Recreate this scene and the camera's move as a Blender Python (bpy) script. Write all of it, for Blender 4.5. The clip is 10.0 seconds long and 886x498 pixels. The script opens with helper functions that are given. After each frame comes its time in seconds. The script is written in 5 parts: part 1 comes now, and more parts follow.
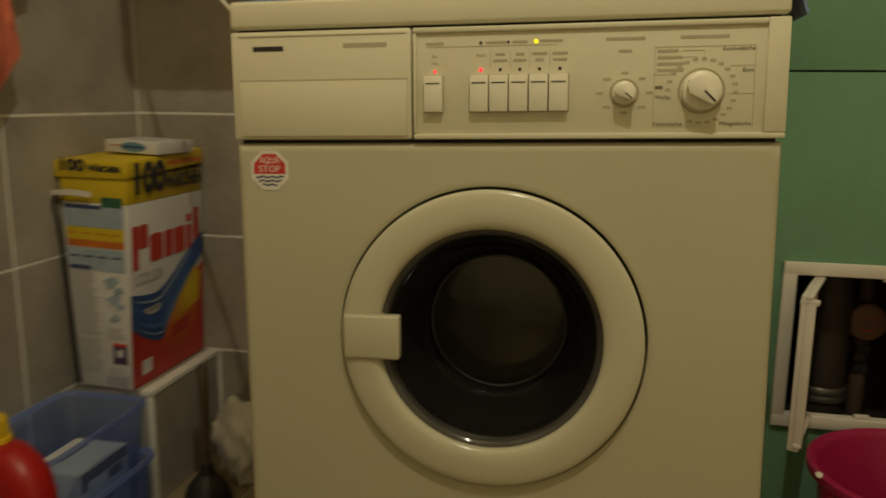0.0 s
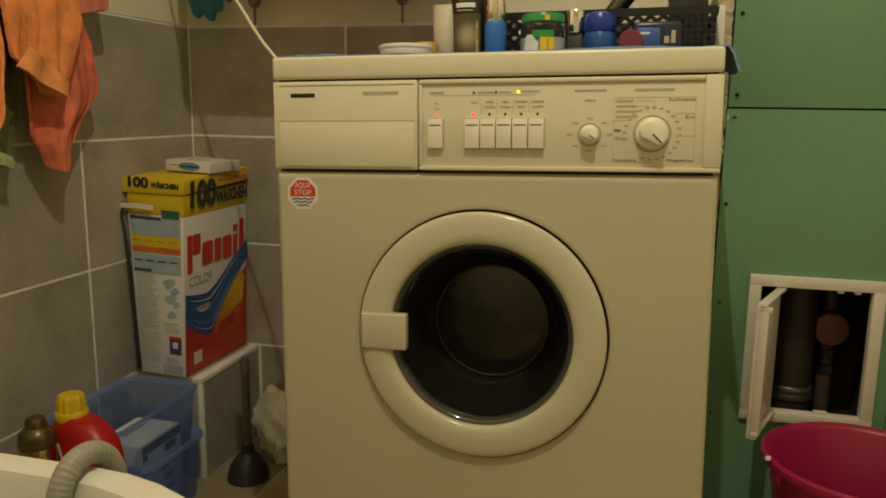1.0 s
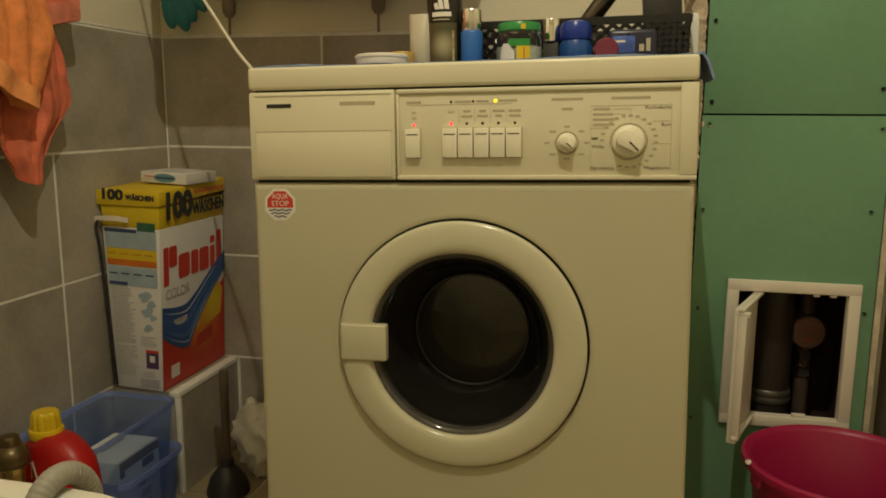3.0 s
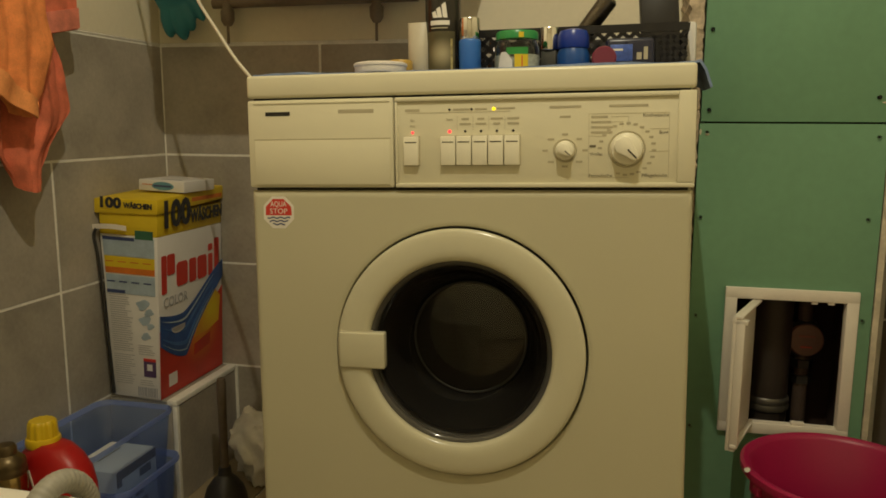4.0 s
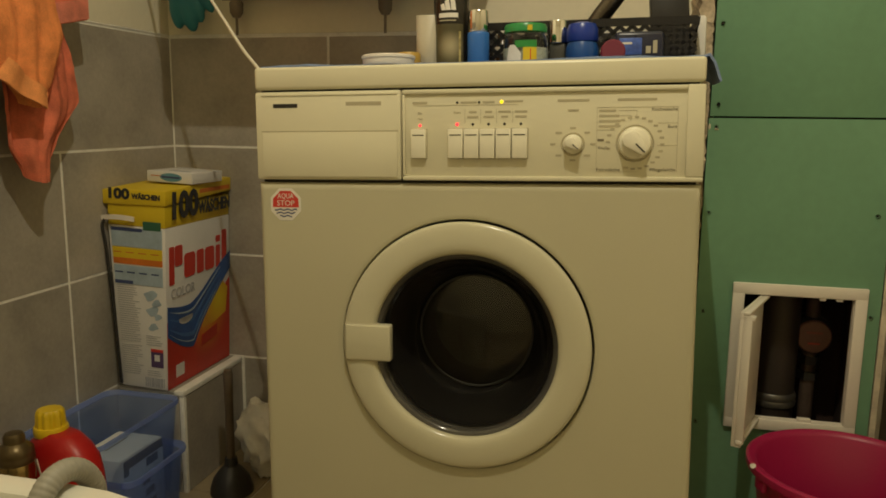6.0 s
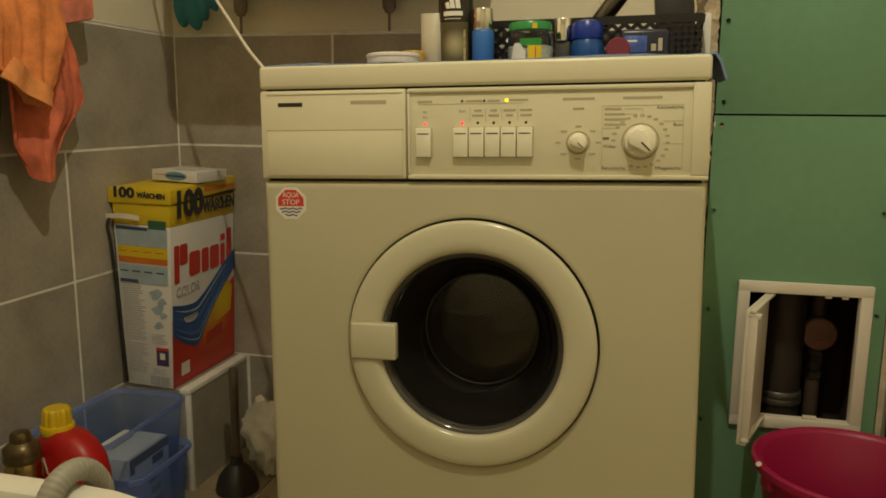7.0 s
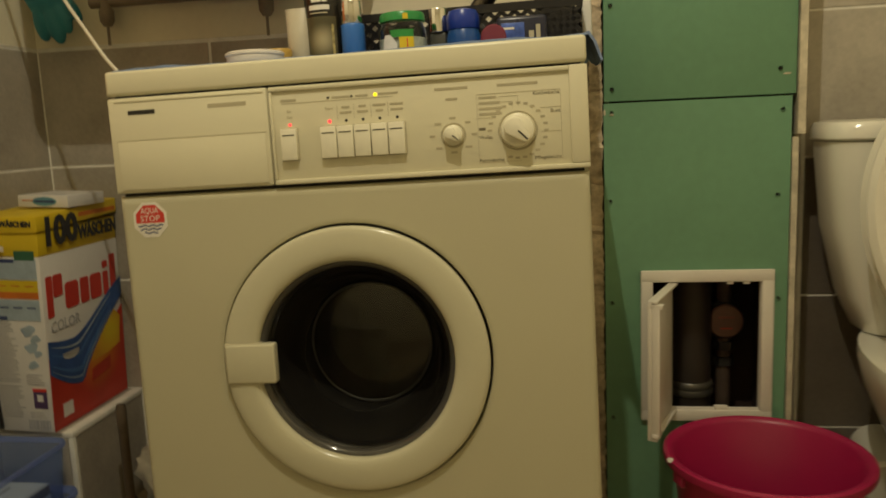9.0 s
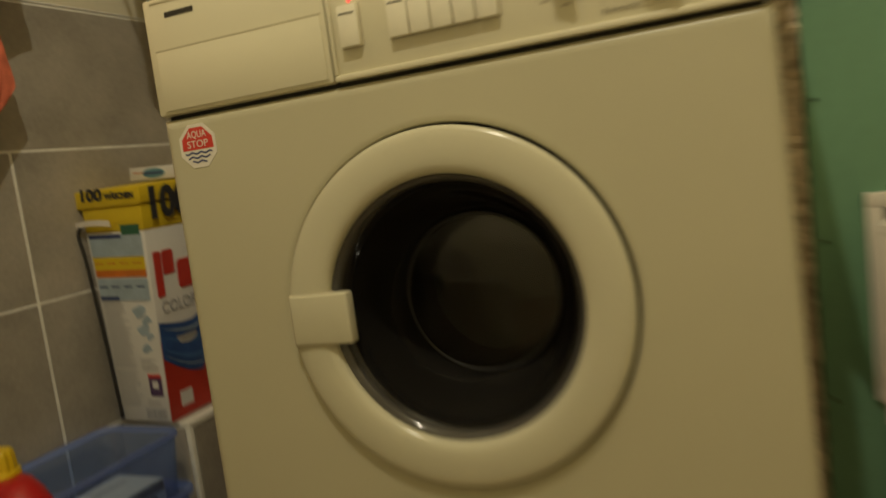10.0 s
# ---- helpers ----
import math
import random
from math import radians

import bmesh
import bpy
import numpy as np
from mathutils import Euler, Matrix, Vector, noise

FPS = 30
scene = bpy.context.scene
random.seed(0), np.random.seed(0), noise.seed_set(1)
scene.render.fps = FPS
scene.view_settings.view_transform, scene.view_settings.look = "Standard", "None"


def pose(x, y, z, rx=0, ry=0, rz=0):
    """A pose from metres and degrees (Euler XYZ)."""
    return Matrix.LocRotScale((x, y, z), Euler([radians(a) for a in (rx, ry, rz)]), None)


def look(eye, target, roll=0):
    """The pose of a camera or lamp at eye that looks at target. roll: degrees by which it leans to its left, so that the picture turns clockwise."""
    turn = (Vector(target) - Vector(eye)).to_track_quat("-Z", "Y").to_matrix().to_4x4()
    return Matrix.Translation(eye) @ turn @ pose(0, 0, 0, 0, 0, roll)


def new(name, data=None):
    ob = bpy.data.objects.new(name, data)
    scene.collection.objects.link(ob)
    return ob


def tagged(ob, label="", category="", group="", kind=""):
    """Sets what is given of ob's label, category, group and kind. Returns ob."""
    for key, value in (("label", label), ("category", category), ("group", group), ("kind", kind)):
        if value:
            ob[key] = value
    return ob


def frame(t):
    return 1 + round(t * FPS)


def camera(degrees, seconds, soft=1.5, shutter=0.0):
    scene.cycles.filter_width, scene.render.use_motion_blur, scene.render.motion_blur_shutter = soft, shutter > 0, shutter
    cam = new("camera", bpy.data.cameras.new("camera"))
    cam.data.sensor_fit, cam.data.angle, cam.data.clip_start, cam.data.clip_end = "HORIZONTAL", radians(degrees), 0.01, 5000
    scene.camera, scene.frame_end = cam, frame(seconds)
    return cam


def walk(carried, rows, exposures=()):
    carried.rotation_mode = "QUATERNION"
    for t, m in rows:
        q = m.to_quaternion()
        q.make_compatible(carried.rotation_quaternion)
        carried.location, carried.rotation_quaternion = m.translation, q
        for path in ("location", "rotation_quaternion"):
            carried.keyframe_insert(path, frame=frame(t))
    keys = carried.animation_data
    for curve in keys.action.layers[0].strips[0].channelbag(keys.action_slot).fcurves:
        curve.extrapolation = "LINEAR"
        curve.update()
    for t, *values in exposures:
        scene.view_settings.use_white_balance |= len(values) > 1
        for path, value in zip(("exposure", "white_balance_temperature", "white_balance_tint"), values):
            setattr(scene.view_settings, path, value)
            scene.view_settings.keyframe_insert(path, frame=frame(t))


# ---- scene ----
cam = camera(59.4, 10.0, soft=1.7, shutter=0.9)
PATH = [
    (0, (0.105, -0.826, 0.753), (-0.291, 1.098, 0.377), 0.6),
    (0.2, (0.150, -0.856, 0.764), (-0.336, 1.041, 0.377), 0.6),
    (0.5, (0.179, -0.950, 0.791), (-0.326, 0.945, 0.396), 0.7),
    (1, (0.196, -0.996, 0.795), (-0.3, 0.907, 0.435), 0.8),
    (1.5, (0.194, -0.995, 0.795), (-0.27, 0.914, 0.421), 0.7),
    (2, (0.195, -0.993, 0.797), (-0.268, 0.916, 0.42), 0.6),
    (2.5, (0.196, -0.99, 0.798), (-0.262, 0.922, 0.431), 0.4),
    (3, (0.195, -0.992, 0.798), (-0.25, 0.927, 0.456), 0.3),
    (4.5, (0.194, -0.993, 0.796), (-0.246, 0.932, 0.477), 0.3),
    (5, (0.194, -0.993, 0.796), (-0.251, 0.93, 0.47), 0.4),
    (5.5, (0.196, -0.992, 0.795), (-0.256, 0.928, 0.464), 0.6),
    (7, (0.193, -0.992, 0.798), (-0.274, 0.922, 0.454), 0.5),
    (7.35, (0.193, -0.993, 0.798), (-0.281, 0.920, 0.455), 0.5),
    (7.5, (0.194, -0.998, 0.8), (-0.319, 0.908, 0.476), 0.8),
    (7.6, (0.195, -0.998, 0.798), (-0.327, 0.906, 0.464), 1.0),
    (8, (0.198, -0.996, 0.792), (-0.339, 0.901, 0.458), 1.7),
    (8.3, (0.218, -0.981, 0.785), (-0.261, 0.933, 0.455), 0.2),
    (8.5, (0.212, -0.968, 0.782), (-0.187, 0.96, 0.433), -0.1),
    (8.7, (0.22, -0.939, 0.772), (-0.071, 1.006, 0.409), 0.4),
    (9, (0.247, -0.911, 0.774), (-0.053, 1.041, 0.462), -2.5),
    (9.2, (0.272, -0.883, 0.749), (-0.105, 1.056, 0.434), -3.3),
    (9.5, (0.285, -0.849, 0.712), (-0.241, 1.045, 0.345), -4.9),
    (9.7, (0.282, -0.778, 0.684), (-0.383, 1.067, 0.292), -6.3),
    (9.9, (0.273, -0.7, 0.648), (-0.443, 1.144, 0.354), -7.2),
    (10, (0.262, -0.650, 0.630), (-0.500, 1.183, 0.390), -7.3),
]
walk(cam, [(t, look(eye, target, roll)) for t, eye, target, roll in PATH], [(0, -0.36), (0.4, -0.20), (0.9, -0.01), (10, -0.01)])

# ---- light ----
world = bpy.data.worlds.new("world")
world.use_nodes = True
world.node_tree.nodes["Background"].inputs["Color"].default_value = (0.02, 0.018, 0.014, 1)
scene.world = world
scene.view_settings.exposure = 0.0

LAMP = (0.15, -0.62, 1.92)
bulb = bpy.data.lights.new("ceiling_bulb", "POINT")
bulb.energy, bulb.color, bulb.shadow_soft_size = 28, (1.0, 0.907, 0.668), 0.010
bulb_ob = new("ceiling_bulb", bulb)
bulb_ob.location = LAMP

# ---- materials ----
def mat(name, color, rough=0.5, metal=0.0, vary=0.12, scale=8.0, bump=0.05, fine=180.0, per_object=0.0, coat=0.0):
    """A surface with stains at one scale, grain at another and slight relief."""
    m = bpy.data.materials.new(name)
    m.use_nodes = True
    nt = m.node_tree
    bsdf = nt.nodes["Principled BSDF"]
    coord = nt.nodes.new("ShaderNodeTexCoord")
    big = nt.nodes.new("ShaderNodeTexNoise")
    big.inputs["Scale"].default_value, big.inputs["Detail"].default_value = scale, 6
    small = nt.nodes.new("ShaderNodeTexNoise")
    small.inputs["Scale"].default_value, small.inputs["Detail"].default_value = fine, 3
    mix = nt.nodes.new("ShaderNodeMath")
    mix.operation = "MULTIPLY_ADD"
    mix.inputs[1].default_value = 0.35
    ramp = nt.nodes.new("ShaderNodeMapRange")
    ramp.inputs["From Min"].default_value, ramp.inputs["From Max"].default_value = 0.35, 1.0
    ramp.inputs["To Min"].default_value, ramp.inputs["To Max"].default_value = 1 - vary, 1 + vary
    tint = nt.nodes.new("ShaderNodeMix")
    tint.data_type, tint.blend_type = "RGBA", "MULTIPLY"
    tint.inputs["Factor"].default_value = 1.0
    tint.inputs["A"].default_value = (*color, 1)
    for n in (big, small):
        nt.links.new(coord.outputs["Object"], n.inputs["Vector"])
    nt.links.new(small.outputs["Fac"], mix.inputs[0])
    nt.links.new(big.outputs["Fac"], mix.inputs[2])
    nt.links.new(mix.outputs[0], ramp.inputs["Value"])
    value = ramp.outputs["Result"]
    if per_object:
        info = nt.nodes.new("ShaderNodeObjectInfo")
        shift = nt.nodes.new("ShaderNodeMapRange")
        shift.inputs["To Min"].default_value, shift.inputs["To Max"].default_value = 1 - per_object, 1 + per_object
        times = nt.nodes.new("ShaderNodeMath")
        times.operation = "MULTIPLY"
        nt.links.new(info.outputs["Random"], shift.inputs["Value"])
        nt.links.new(value, times.inputs[0])
        nt.links.new(shift.outputs["Result"], times.inputs[1])
        value = times.outputs[0]
        # each piece shows its own stretch of the pattern
        move = nt.nodes.new("ShaderNodeVectorMath")
        move.operation = "MULTIPLY_ADD"
        move.inputs[1].default_value = (37, 19, 53)
        nt.links.new(info.outputs["Random"], move.inputs[0])
        nt.links.new(coord.outputs["Object"], move.inputs[2])
        nt.links.new(move.outputs[0], big.inputs["Vector"])
    nt.links.new(value, tint.inputs["B"])
    nt.links.new(tint.outputs["Result"], bsdf.inputs["Base Color"])
    gloss = nt.nodes.new("ShaderNodeMapRange")
    gloss.inputs["To Min"].default_value, gloss.inputs["To Max"].default_value = max(0.02, rough - 0.08), min(1, rough + 0.1)
    nt.links.new(big.outputs["Fac"], gloss.inputs["Value"])
    nt.links.new(gloss.outputs["Result"], bsdf.inputs["Roughness"])
    bsdf.inputs["Metallic"].default_value = metal
    bsdf.inputs["Coat Weight"].default_value = coat
    if bump:
        b = nt.nodes.new("ShaderNodeBump")
        b.inputs["Strength"].default_value, b.inputs["Distance"].default_value = bump, 0.002
        nt.links.new(mix.outputs[0], b.inputs["Height"])
        nt.links.new(b.outputs["Normal"], bsdf.inputs["Normal"])
    return m


def plain(name, color, rough=0.5, metal=0.0):
    """Small printed or moulded pieces."""
    return mat(name, color, rough, metal, vary=0.05, scale=40, bump=0.0)


def glowing(name, color, strength):
    m = bpy.data.materials.new(name)
    m.use_nodes = True
    b = m.node_tree.nodes["Principled BSDF"]
    b.inputs["Base Color"].default_value = (*color, 1)
    b.inputs["Emission Color"].default_value = (*color, 1)
    b.inputs["Emission Strength"].default_value = strength
    return m


def clear(name, color, rough=0.0, ior=1.45):
    m = bpy.data.materials.new(name)
    m.use_nodes = True
    b = m.node_tree.nodes["Principled BSDF"]
    b.inputs["Base Color"].default_value = (*color, 1)
    b.inputs["Transmission Weight"].default_value = 1.0
    b.inputs["Roughness"].default_value, b.inputs["IOR"].default_value = rough, ior
    return m


ENAMEL = mat("cream_enamel", (0.540, 0.507, 0.358), 0.33, vary=0.04, scale=5, bump=0.02, fine=400)
PLASTIC = mat("cream_plastic", (0.715, 0.672, 0.495), 0.32, vary=0.03, scale=9, bump=0.02, fine=500)
KNOB = mat("ivory_knob_plastic", (0.84, 0.80, 0.64), 0.3, vary=0.03, scale=20, bump=0.0)
TILE = mat("grey_stoneware", (0.385, 0.350, 0.295), 0.40, vary=0.30, scale=8, bump=0.05, fine=120, per_object=0.09)
GROUT = mat("light_grout", (0.84, 0.82, 0.75), 0.85, vary=0.18, scale=25, bump=0.3)
PAINT = mat("cream_wall_paint", (0.78, 0.72, 0.55), 0.8, vary=0.08, scale=4, bump=0.15, fine=90)
BOARD = mat("green_gypsum_board", (0.160, 0.328, 0.205), 0.50, vary=0.14, scale=3.5, bump=0.05, fine=60)
CORE = mat("raw_gypsum_edge", (0.62, 0.55, 0.42), 0.9, vary=0.35, scale=30, bump=0.7, fine=140)
MORTAR = mat("crumbled_mortar", (0.50, 0.41, 0.30), 0.95, vary=0.6, scale=45, bump=1.0, fine=160)
WHITE = mat("white_plastic", (0.80, 0.74, 0.66), 0.4, vary=0.06, scale=12, bump=0.02)
CERAMIC = mat("white_ceramic", (0.80, 0.77, 0.68), 0.12, vary=0.03, scale=6, bump=0.0, coat=0.3)
ACRYLIC = mat("white_tub_acrylic", (0.68, 0.67, 0.60), 0.2, vary=0.04, scale=6, bump=0.0)
MAGENTA = mat("magenta_plastic", (0.36, 0.010, 0.072), 0.36, vary=0.08, scale=7, bump=0.03)
FLOOR = mat("beige_floor_tile", (0.34, 0.27, 0.17), 0.5, vary=0.2, scale=7, bump=0.1, per_object=0.06)
RUBBER = mat("dark_rubber", (0.03, 0.028, 0.026), 0.45, vary=0.15, scale=15, bump=0.05)
# Gasket grey darkened, so the shade inside the door is in its colour
GASKET = mat("shaded_rubber_gasket", (0.035, 0.034, 0.036), 0.3, vary=0.15, scale=15, bump=0.05)
BLACK = plain("black_print", (0.02, 0.018, 0.015), 0.5)
GREY = plain("faded_grey_print", (0.47, 0.42, 0.29), 0.5)
# Near-black that stands for the shade in narrow gaps
DARKGAP = mat("gap_shade", (0.02, 0.018, 0.015), 0.8, vary=0.1)
STEEL = mat("brushed_steel", (0.55, 0.53, 0.5), 0.28, 1.0, vary=0.1, scale=20)
CHROME = mat("chrome", (0.75, 0.74, 0.72), 0.1, 1.0, vary=0.03, bump=0.0)
PIPE = mat("dull_pipe_paint", (0.20, 0.16, 0.11), 0.55, vary=0.3, scale=14, bump=0.1)
# Pipe grey taken down to near-black to hold the shade of the shaft
GREYPIPE = mat("shaded_grey_pipe", (0.034, 0.026, 0.021), 0.5, vary=0.2, scale=10)

# ---- mesh helpers ----
def part(name, bm, material, parent=None, label="", smooth=True, angle=38):
    me = bpy.data.meshes.new(name)
    bmesh.ops.recalc_face_normals(bm, faces=bm.faces)
    bm.to_mesh(me)
    bm.free()
    for m in material if isinstance(material, (list, tuple)) else (material,):
        me.materials.append(m)
    if smooth:
        me.shade_smooth()
        me.set_sharp_from_angle(angle=radians(angle))
    ob = new(name, me)
    if parent is not None:
        ob.parent = parent
    return tagged(ob, label)


def thing(name, place, label, category, group="", kind="", turn=(0, 0, 0)):
    ob = new(name)
    ob.empty_display_size = 0.05
    ob.matrix_basis = pose(*place, *turn)
    return tagged(ob, label, category, group, kind)


def box(x0, x1, y0, y1, z0, z1, bevel=0.0, segments=2):
    bm = bmesh.new()
    bmesh.ops.create_cube(bm, size=1, matrix=Matrix.LocRotScale(((x0 + x1) / 2, (y0 + y1) / 2, (z0 + z1) / 2), None, (x1 - x0, y1 - y0, z1 - z0)))
    if bevel:
        bmesh.ops.bevel(bm, geom=bm.edges[:], offset=bevel, segments=segments, profile=0.5, affect="EDGES")
    return bm


def lathe(profile, seg=48, m=None):
    """Turn (radius, height) pairs about z."""
    bm = bmesh.new()
    rings = []
    for r, z in profile:
        if r < 1e-6:
            rings.append([bm.verts.new((0, 0, z))])
        else:
            rings.append([bm.verts.new((r * math.cos(2 * math.pi * k / seg), r * math.sin(2 * math.pi * k / seg), z)) for k in range(seg)])
    for a, b in zip(rings, rings[1:]):
        for k in range(seg):
            j = (k + 1) % seg
            if len(a) == 1 and len(b) > 1:
                bm.faces.new((a[0], b[k], b[j]))
            elif len(b) == 1 and len(a) > 1:
                bm.faces.new((a[k], a[j], b[0]))
            elif len(a) > 1:
                bm.faces.new((a[k], a[j], b[j], b[k]))
    if m is not None:
        bm.transform(m)
    return bm


def rod(a, b, r, seg=20, bevel=0.0):
    a, b = Vector(a), Vector(b)
    d = b - a
    h = d.length
    e = bevel
    prof = [(0, 0), (r - e, 0), (r, e), (r, h - e), (r - e, h), (0, h)] if e else [(0, 0), (r, 0), (r, h), (0, h)]
    return lathe(prof, seg, Matrix.Translation(a) @ d.to_track_quat("Z", "Y").to_matrix().to_4x4())


def smooth_path(points, steps=12):
    pts = [Vector(p) for p in points]
    pts = [2 * pts[0] - pts[1]] + pts + [2 * pts[-1] - pts[-2]]
    out = []
    for i in range(1, len(pts) - 2):
        p0, p1, p2, p3 = pts[i - 1 : i + 3]
        for k in range(steps):
            t = k / steps
            out.append(0.5 * (2 * p1 + (p2 - p0) * t + (2 * p0 - 5 * p1 + 4 * p2 - p3) * t * t + (3 * p1 - p0 - 3 * p2 + p3) * t**3))
    out.append(pts[-2])
    return out


def tube(points, radius, seg=14, steps=12):
    """A tube along a smooth line; radius may be a function of the running length in metres."""
    path = smooth_path(points, steps)
    bm = bmesh.new()
    rings, run, up = [], 0.0, Vector((0.31, 0.22, 0.93))
    for i, p in enumerate(path):
        t = (path[min(i + 1, len(path) - 1)] - path[max(i - 1, 0)]).normalized()
        if i:
            run += (p - path[i - 1]).length
        side = t.cross(up).normalized()
        other = side.cross(t)
        r = radius(run) if callable(radius) else radius
        rings.append([bm.verts.new(p + r * (math.cos(2 * math.pi * k / seg) * side + math.sin(2 * math.pi * k / seg) * other)) for k in range(seg)])
    for a, b in zip(rings, rings[1:]):
        for k in range(seg):
            bm.faces.new((a[k], a[(k + 1) % seg], b[(k + 1) % seg], b[k]))
    bm.faces.new(rings[0])
    bm.faces.new(rings[-1][::-1])
    return bm


def sheet(nu, nv, fn, thick=0.0):
    """A curved sheet: fn(u, v) with u, v from 0 to 1, given a thickness."""
    bm = bmesh.new()
    grid = [[bm.verts.new(fn(i / nu, j / nv)) for j in range(nv + 1)] for i in range(nu + 1)]
    for i in range(nu):
        for j in range(nv):
            bm.faces.new((grid[i][j], grid[i + 1][j], grid[i + 1][j + 1], grid[i][j + 1]))
    if thick:
        bmesh.ops.recalc_face_normals(bm, faces=bm.faces)
        bmesh.ops.solidify(bm, geom=bm.faces[:], thickness=thick)
    return bm


def extrude(outline, depth, m=None, bevel=0.0):
    """A flat outline (x, z) given a depth along y."""
    bm = bmesh.new()
    f = bm.faces.new([bm.verts.new((x, 0, z)) for x, z in outline])
    r = bmesh.ops.extrude_face_region(bm, geom=[f])
    bmesh.ops.translate(bm, vec=(0, depth, 0), verts=[v for v in r["geom"] if isinstance(v, bmesh.types.BMVert)])
    if bevel:
        bmesh.ops.bevel(bm, geom=bm.edges[:], offset=bevel, segments=2, profile=0.5, affect="EDGES")
    if m is not None:
        bm.transform(m)
    return bm


def join(*bms):
    out = bmesh.new()
    for b in bms:
        me = bpy.data.meshes.new("tmp")
        b.to_mesh(me)
        b.free()
        out.from_mesh(me)
        bpy.data.meshes.remove(me)
    return out


def lettering(name, words, height, material, parent, place, turn=(90, 0, 0), width=0.0, depth=0.0004, label="", align="CENTER", bold=0.0):
    """Words in the built-in font, as a mesh; height is that of a capital."""
    cu = bpy.data.curves.new(name, "FONT")
    cu.body, cu.size, cu.extrude, cu.align_x, cu.align_y = words, height / 0.69, depth, align, "CENTER"
    cu.resolution_u, cu.offset = 3, bold
    src = bpy.data.objects.new(name, cu)
    me = bpy.data.meshes.new_from_object(src)
    bpy.data.objects.remove(src)
    if width:
        xs = [v.co.x for v in me.vertices]
        if xs and max(xs) > min(xs):
            k = width / (max(xs) - min(xs))
            me.transform(Matrix.Diagonal((k, 1, 1, 1)))
    me.materials.append(material)
    ob = new(name, me)
    ob.parent = parent
    ob.matrix_basis = pose(*place, *turn)
    return tagged(ob, label)

# ---- structure ----
LEFT, BACK, NICHE, FRONT, RIGHT, TOP = -0.845, 0.640, 0.535, -2.30, 1.45, 2.45
SHAFT = 0.408


def structure(name, bm, material, label):
    return tagged(part(name, bm, material), label, "wall" if "wall" in name else name.split("_")[0], kind="structure")


floor = structure("floor", box(LEFT - 0.1, RIGHT + 0.1, FRONT - 0.1, BACK + 0.1, -0.12, -0.004), GROUT, "beige tiled bathroom floor with pale joints")
ceiling = structure("ceiling", box(LEFT - 0.1, RIGHT + 0.1, FRONT - 0.1, BACK + 0.1, TOP, TOP + 0.1), PAINT, "plain cream painted ceiling")
wall_left = structure("wall_left", box(LEFT - 0.11, LEFT - 0.010, FRONT - 0.1, BACK + 0.1, 0, TOP), PAINT, "cream painted wall over grey tiles")
wall_back = structure("wall_back", box(LEFT - 0.010, 0.33, BACK + 0.010, BACK + 0.11, 0, TOP), PAINT, "cream painted wall over grey tiles behind the washing machine")
wall_niche = structure("wall_niche", box(0.33, RIGHT + 0.1, NICHE + 0.010 + 0.12, NICHE + 0.25, 0, TOP), PAINT, "wall behind the toilet")
wall_right = structure("wall_right", box(RIGHT, RIGHT + 0.1, FRONT - 0.1, NICHE + 0.13, 0, TOP), PAINT, "plain cream painted side wall")
wall_front = structure("wall_front", box(LEFT - 0.010, RIGHT, FRONT - 0.1, FRONT, 0, TOP), PAINT, "plain cream painted wall of the entrance side")
wall_toilet = structure("wall_toilet", box(0.66, RIGHT, NICHE + 0.010, NICHE + 0.13, 0, TOP), PAINT, "cream wall with grey tiles behind the toilet")

# tile beds, a little behind the tile faces
ROWS_Z = [(0.0, 0.2225), (0.2265, 0.4695), (0.4735, 0.7193), (0.7237, 0.9640)]
bed_left = tagged(part("tile_bed", box(LEFT - 0.010, LEFT + 0.0017, FRONT, BACK, 0, 0.968), GROUT, wall_left), "light grout bed")
bed_back = tagged(part("tile_bed", box(LEFT + 0.0017, 0.318, BACK - 0.0017, BACK + 0.010, 0, 0.968), GROUT, wall_back), "light grout bed")
bed_niche = tagged(part("tile_bed", box(0.665, RIGHT, NICHE - 0.0005, NICHE + 0.010, 0, 1.60), GROUT, wall_toilet), "light grout bed")
part("plaster", box(LEFT - 0.010, LEFT + 0.0012, FRONT, BACK, 0.9725, TOP - 0.0005), PAINT, wall_left)
part("plaster", box(LEFT + 0.0015, 0.318, BACK - 0.0012, BACK + 0.010, 0.9725, TOP - 0.0005), PAINT, wall_back)
for n, bm in (("trim", box(LEFT - 0.010, LEFT + 0.0032, FRONT, BACK, 0.968, 0.972, 0.001)),
              ("trim", box(LEFT + 0.0032, 0.318, BACK - 0.0032, BACK + 0.010, 0.968, 0.972, 0.001))):
    tagged(part(n, bm, GROUT), "white edging strip along the top of the tiles", "trim", kind="structure")

# the tiled ledge in the corner
LEDGE_X, LEDGE_Y, LEDGE_Z = -0.684, 0.380, 0.226
ledge = thing("tiled_ledge", (-0.755, 0.50, 0), "low boxed-in ledge clad in grey tiles with white grout", "ledge", kind="structure")
part("core", box(-0.090, LEDGE_X + 0.755 - 0.008, LEDGE_Y - 0.50 + 0.008, 0.140, 0, LEDGE_Z - 0.006), GROUT, ledge)
part("top_edge", box(LEDGE_X + 0.755 - 0.022, LEDGE_X + 0.755 + 0.001, LEDGE_Y - 0.50 - 0.001, 0.138, LEDGE_Z - 0.012, LEDGE_Z, 0.002), GROUT, ledge, "white edging strip")
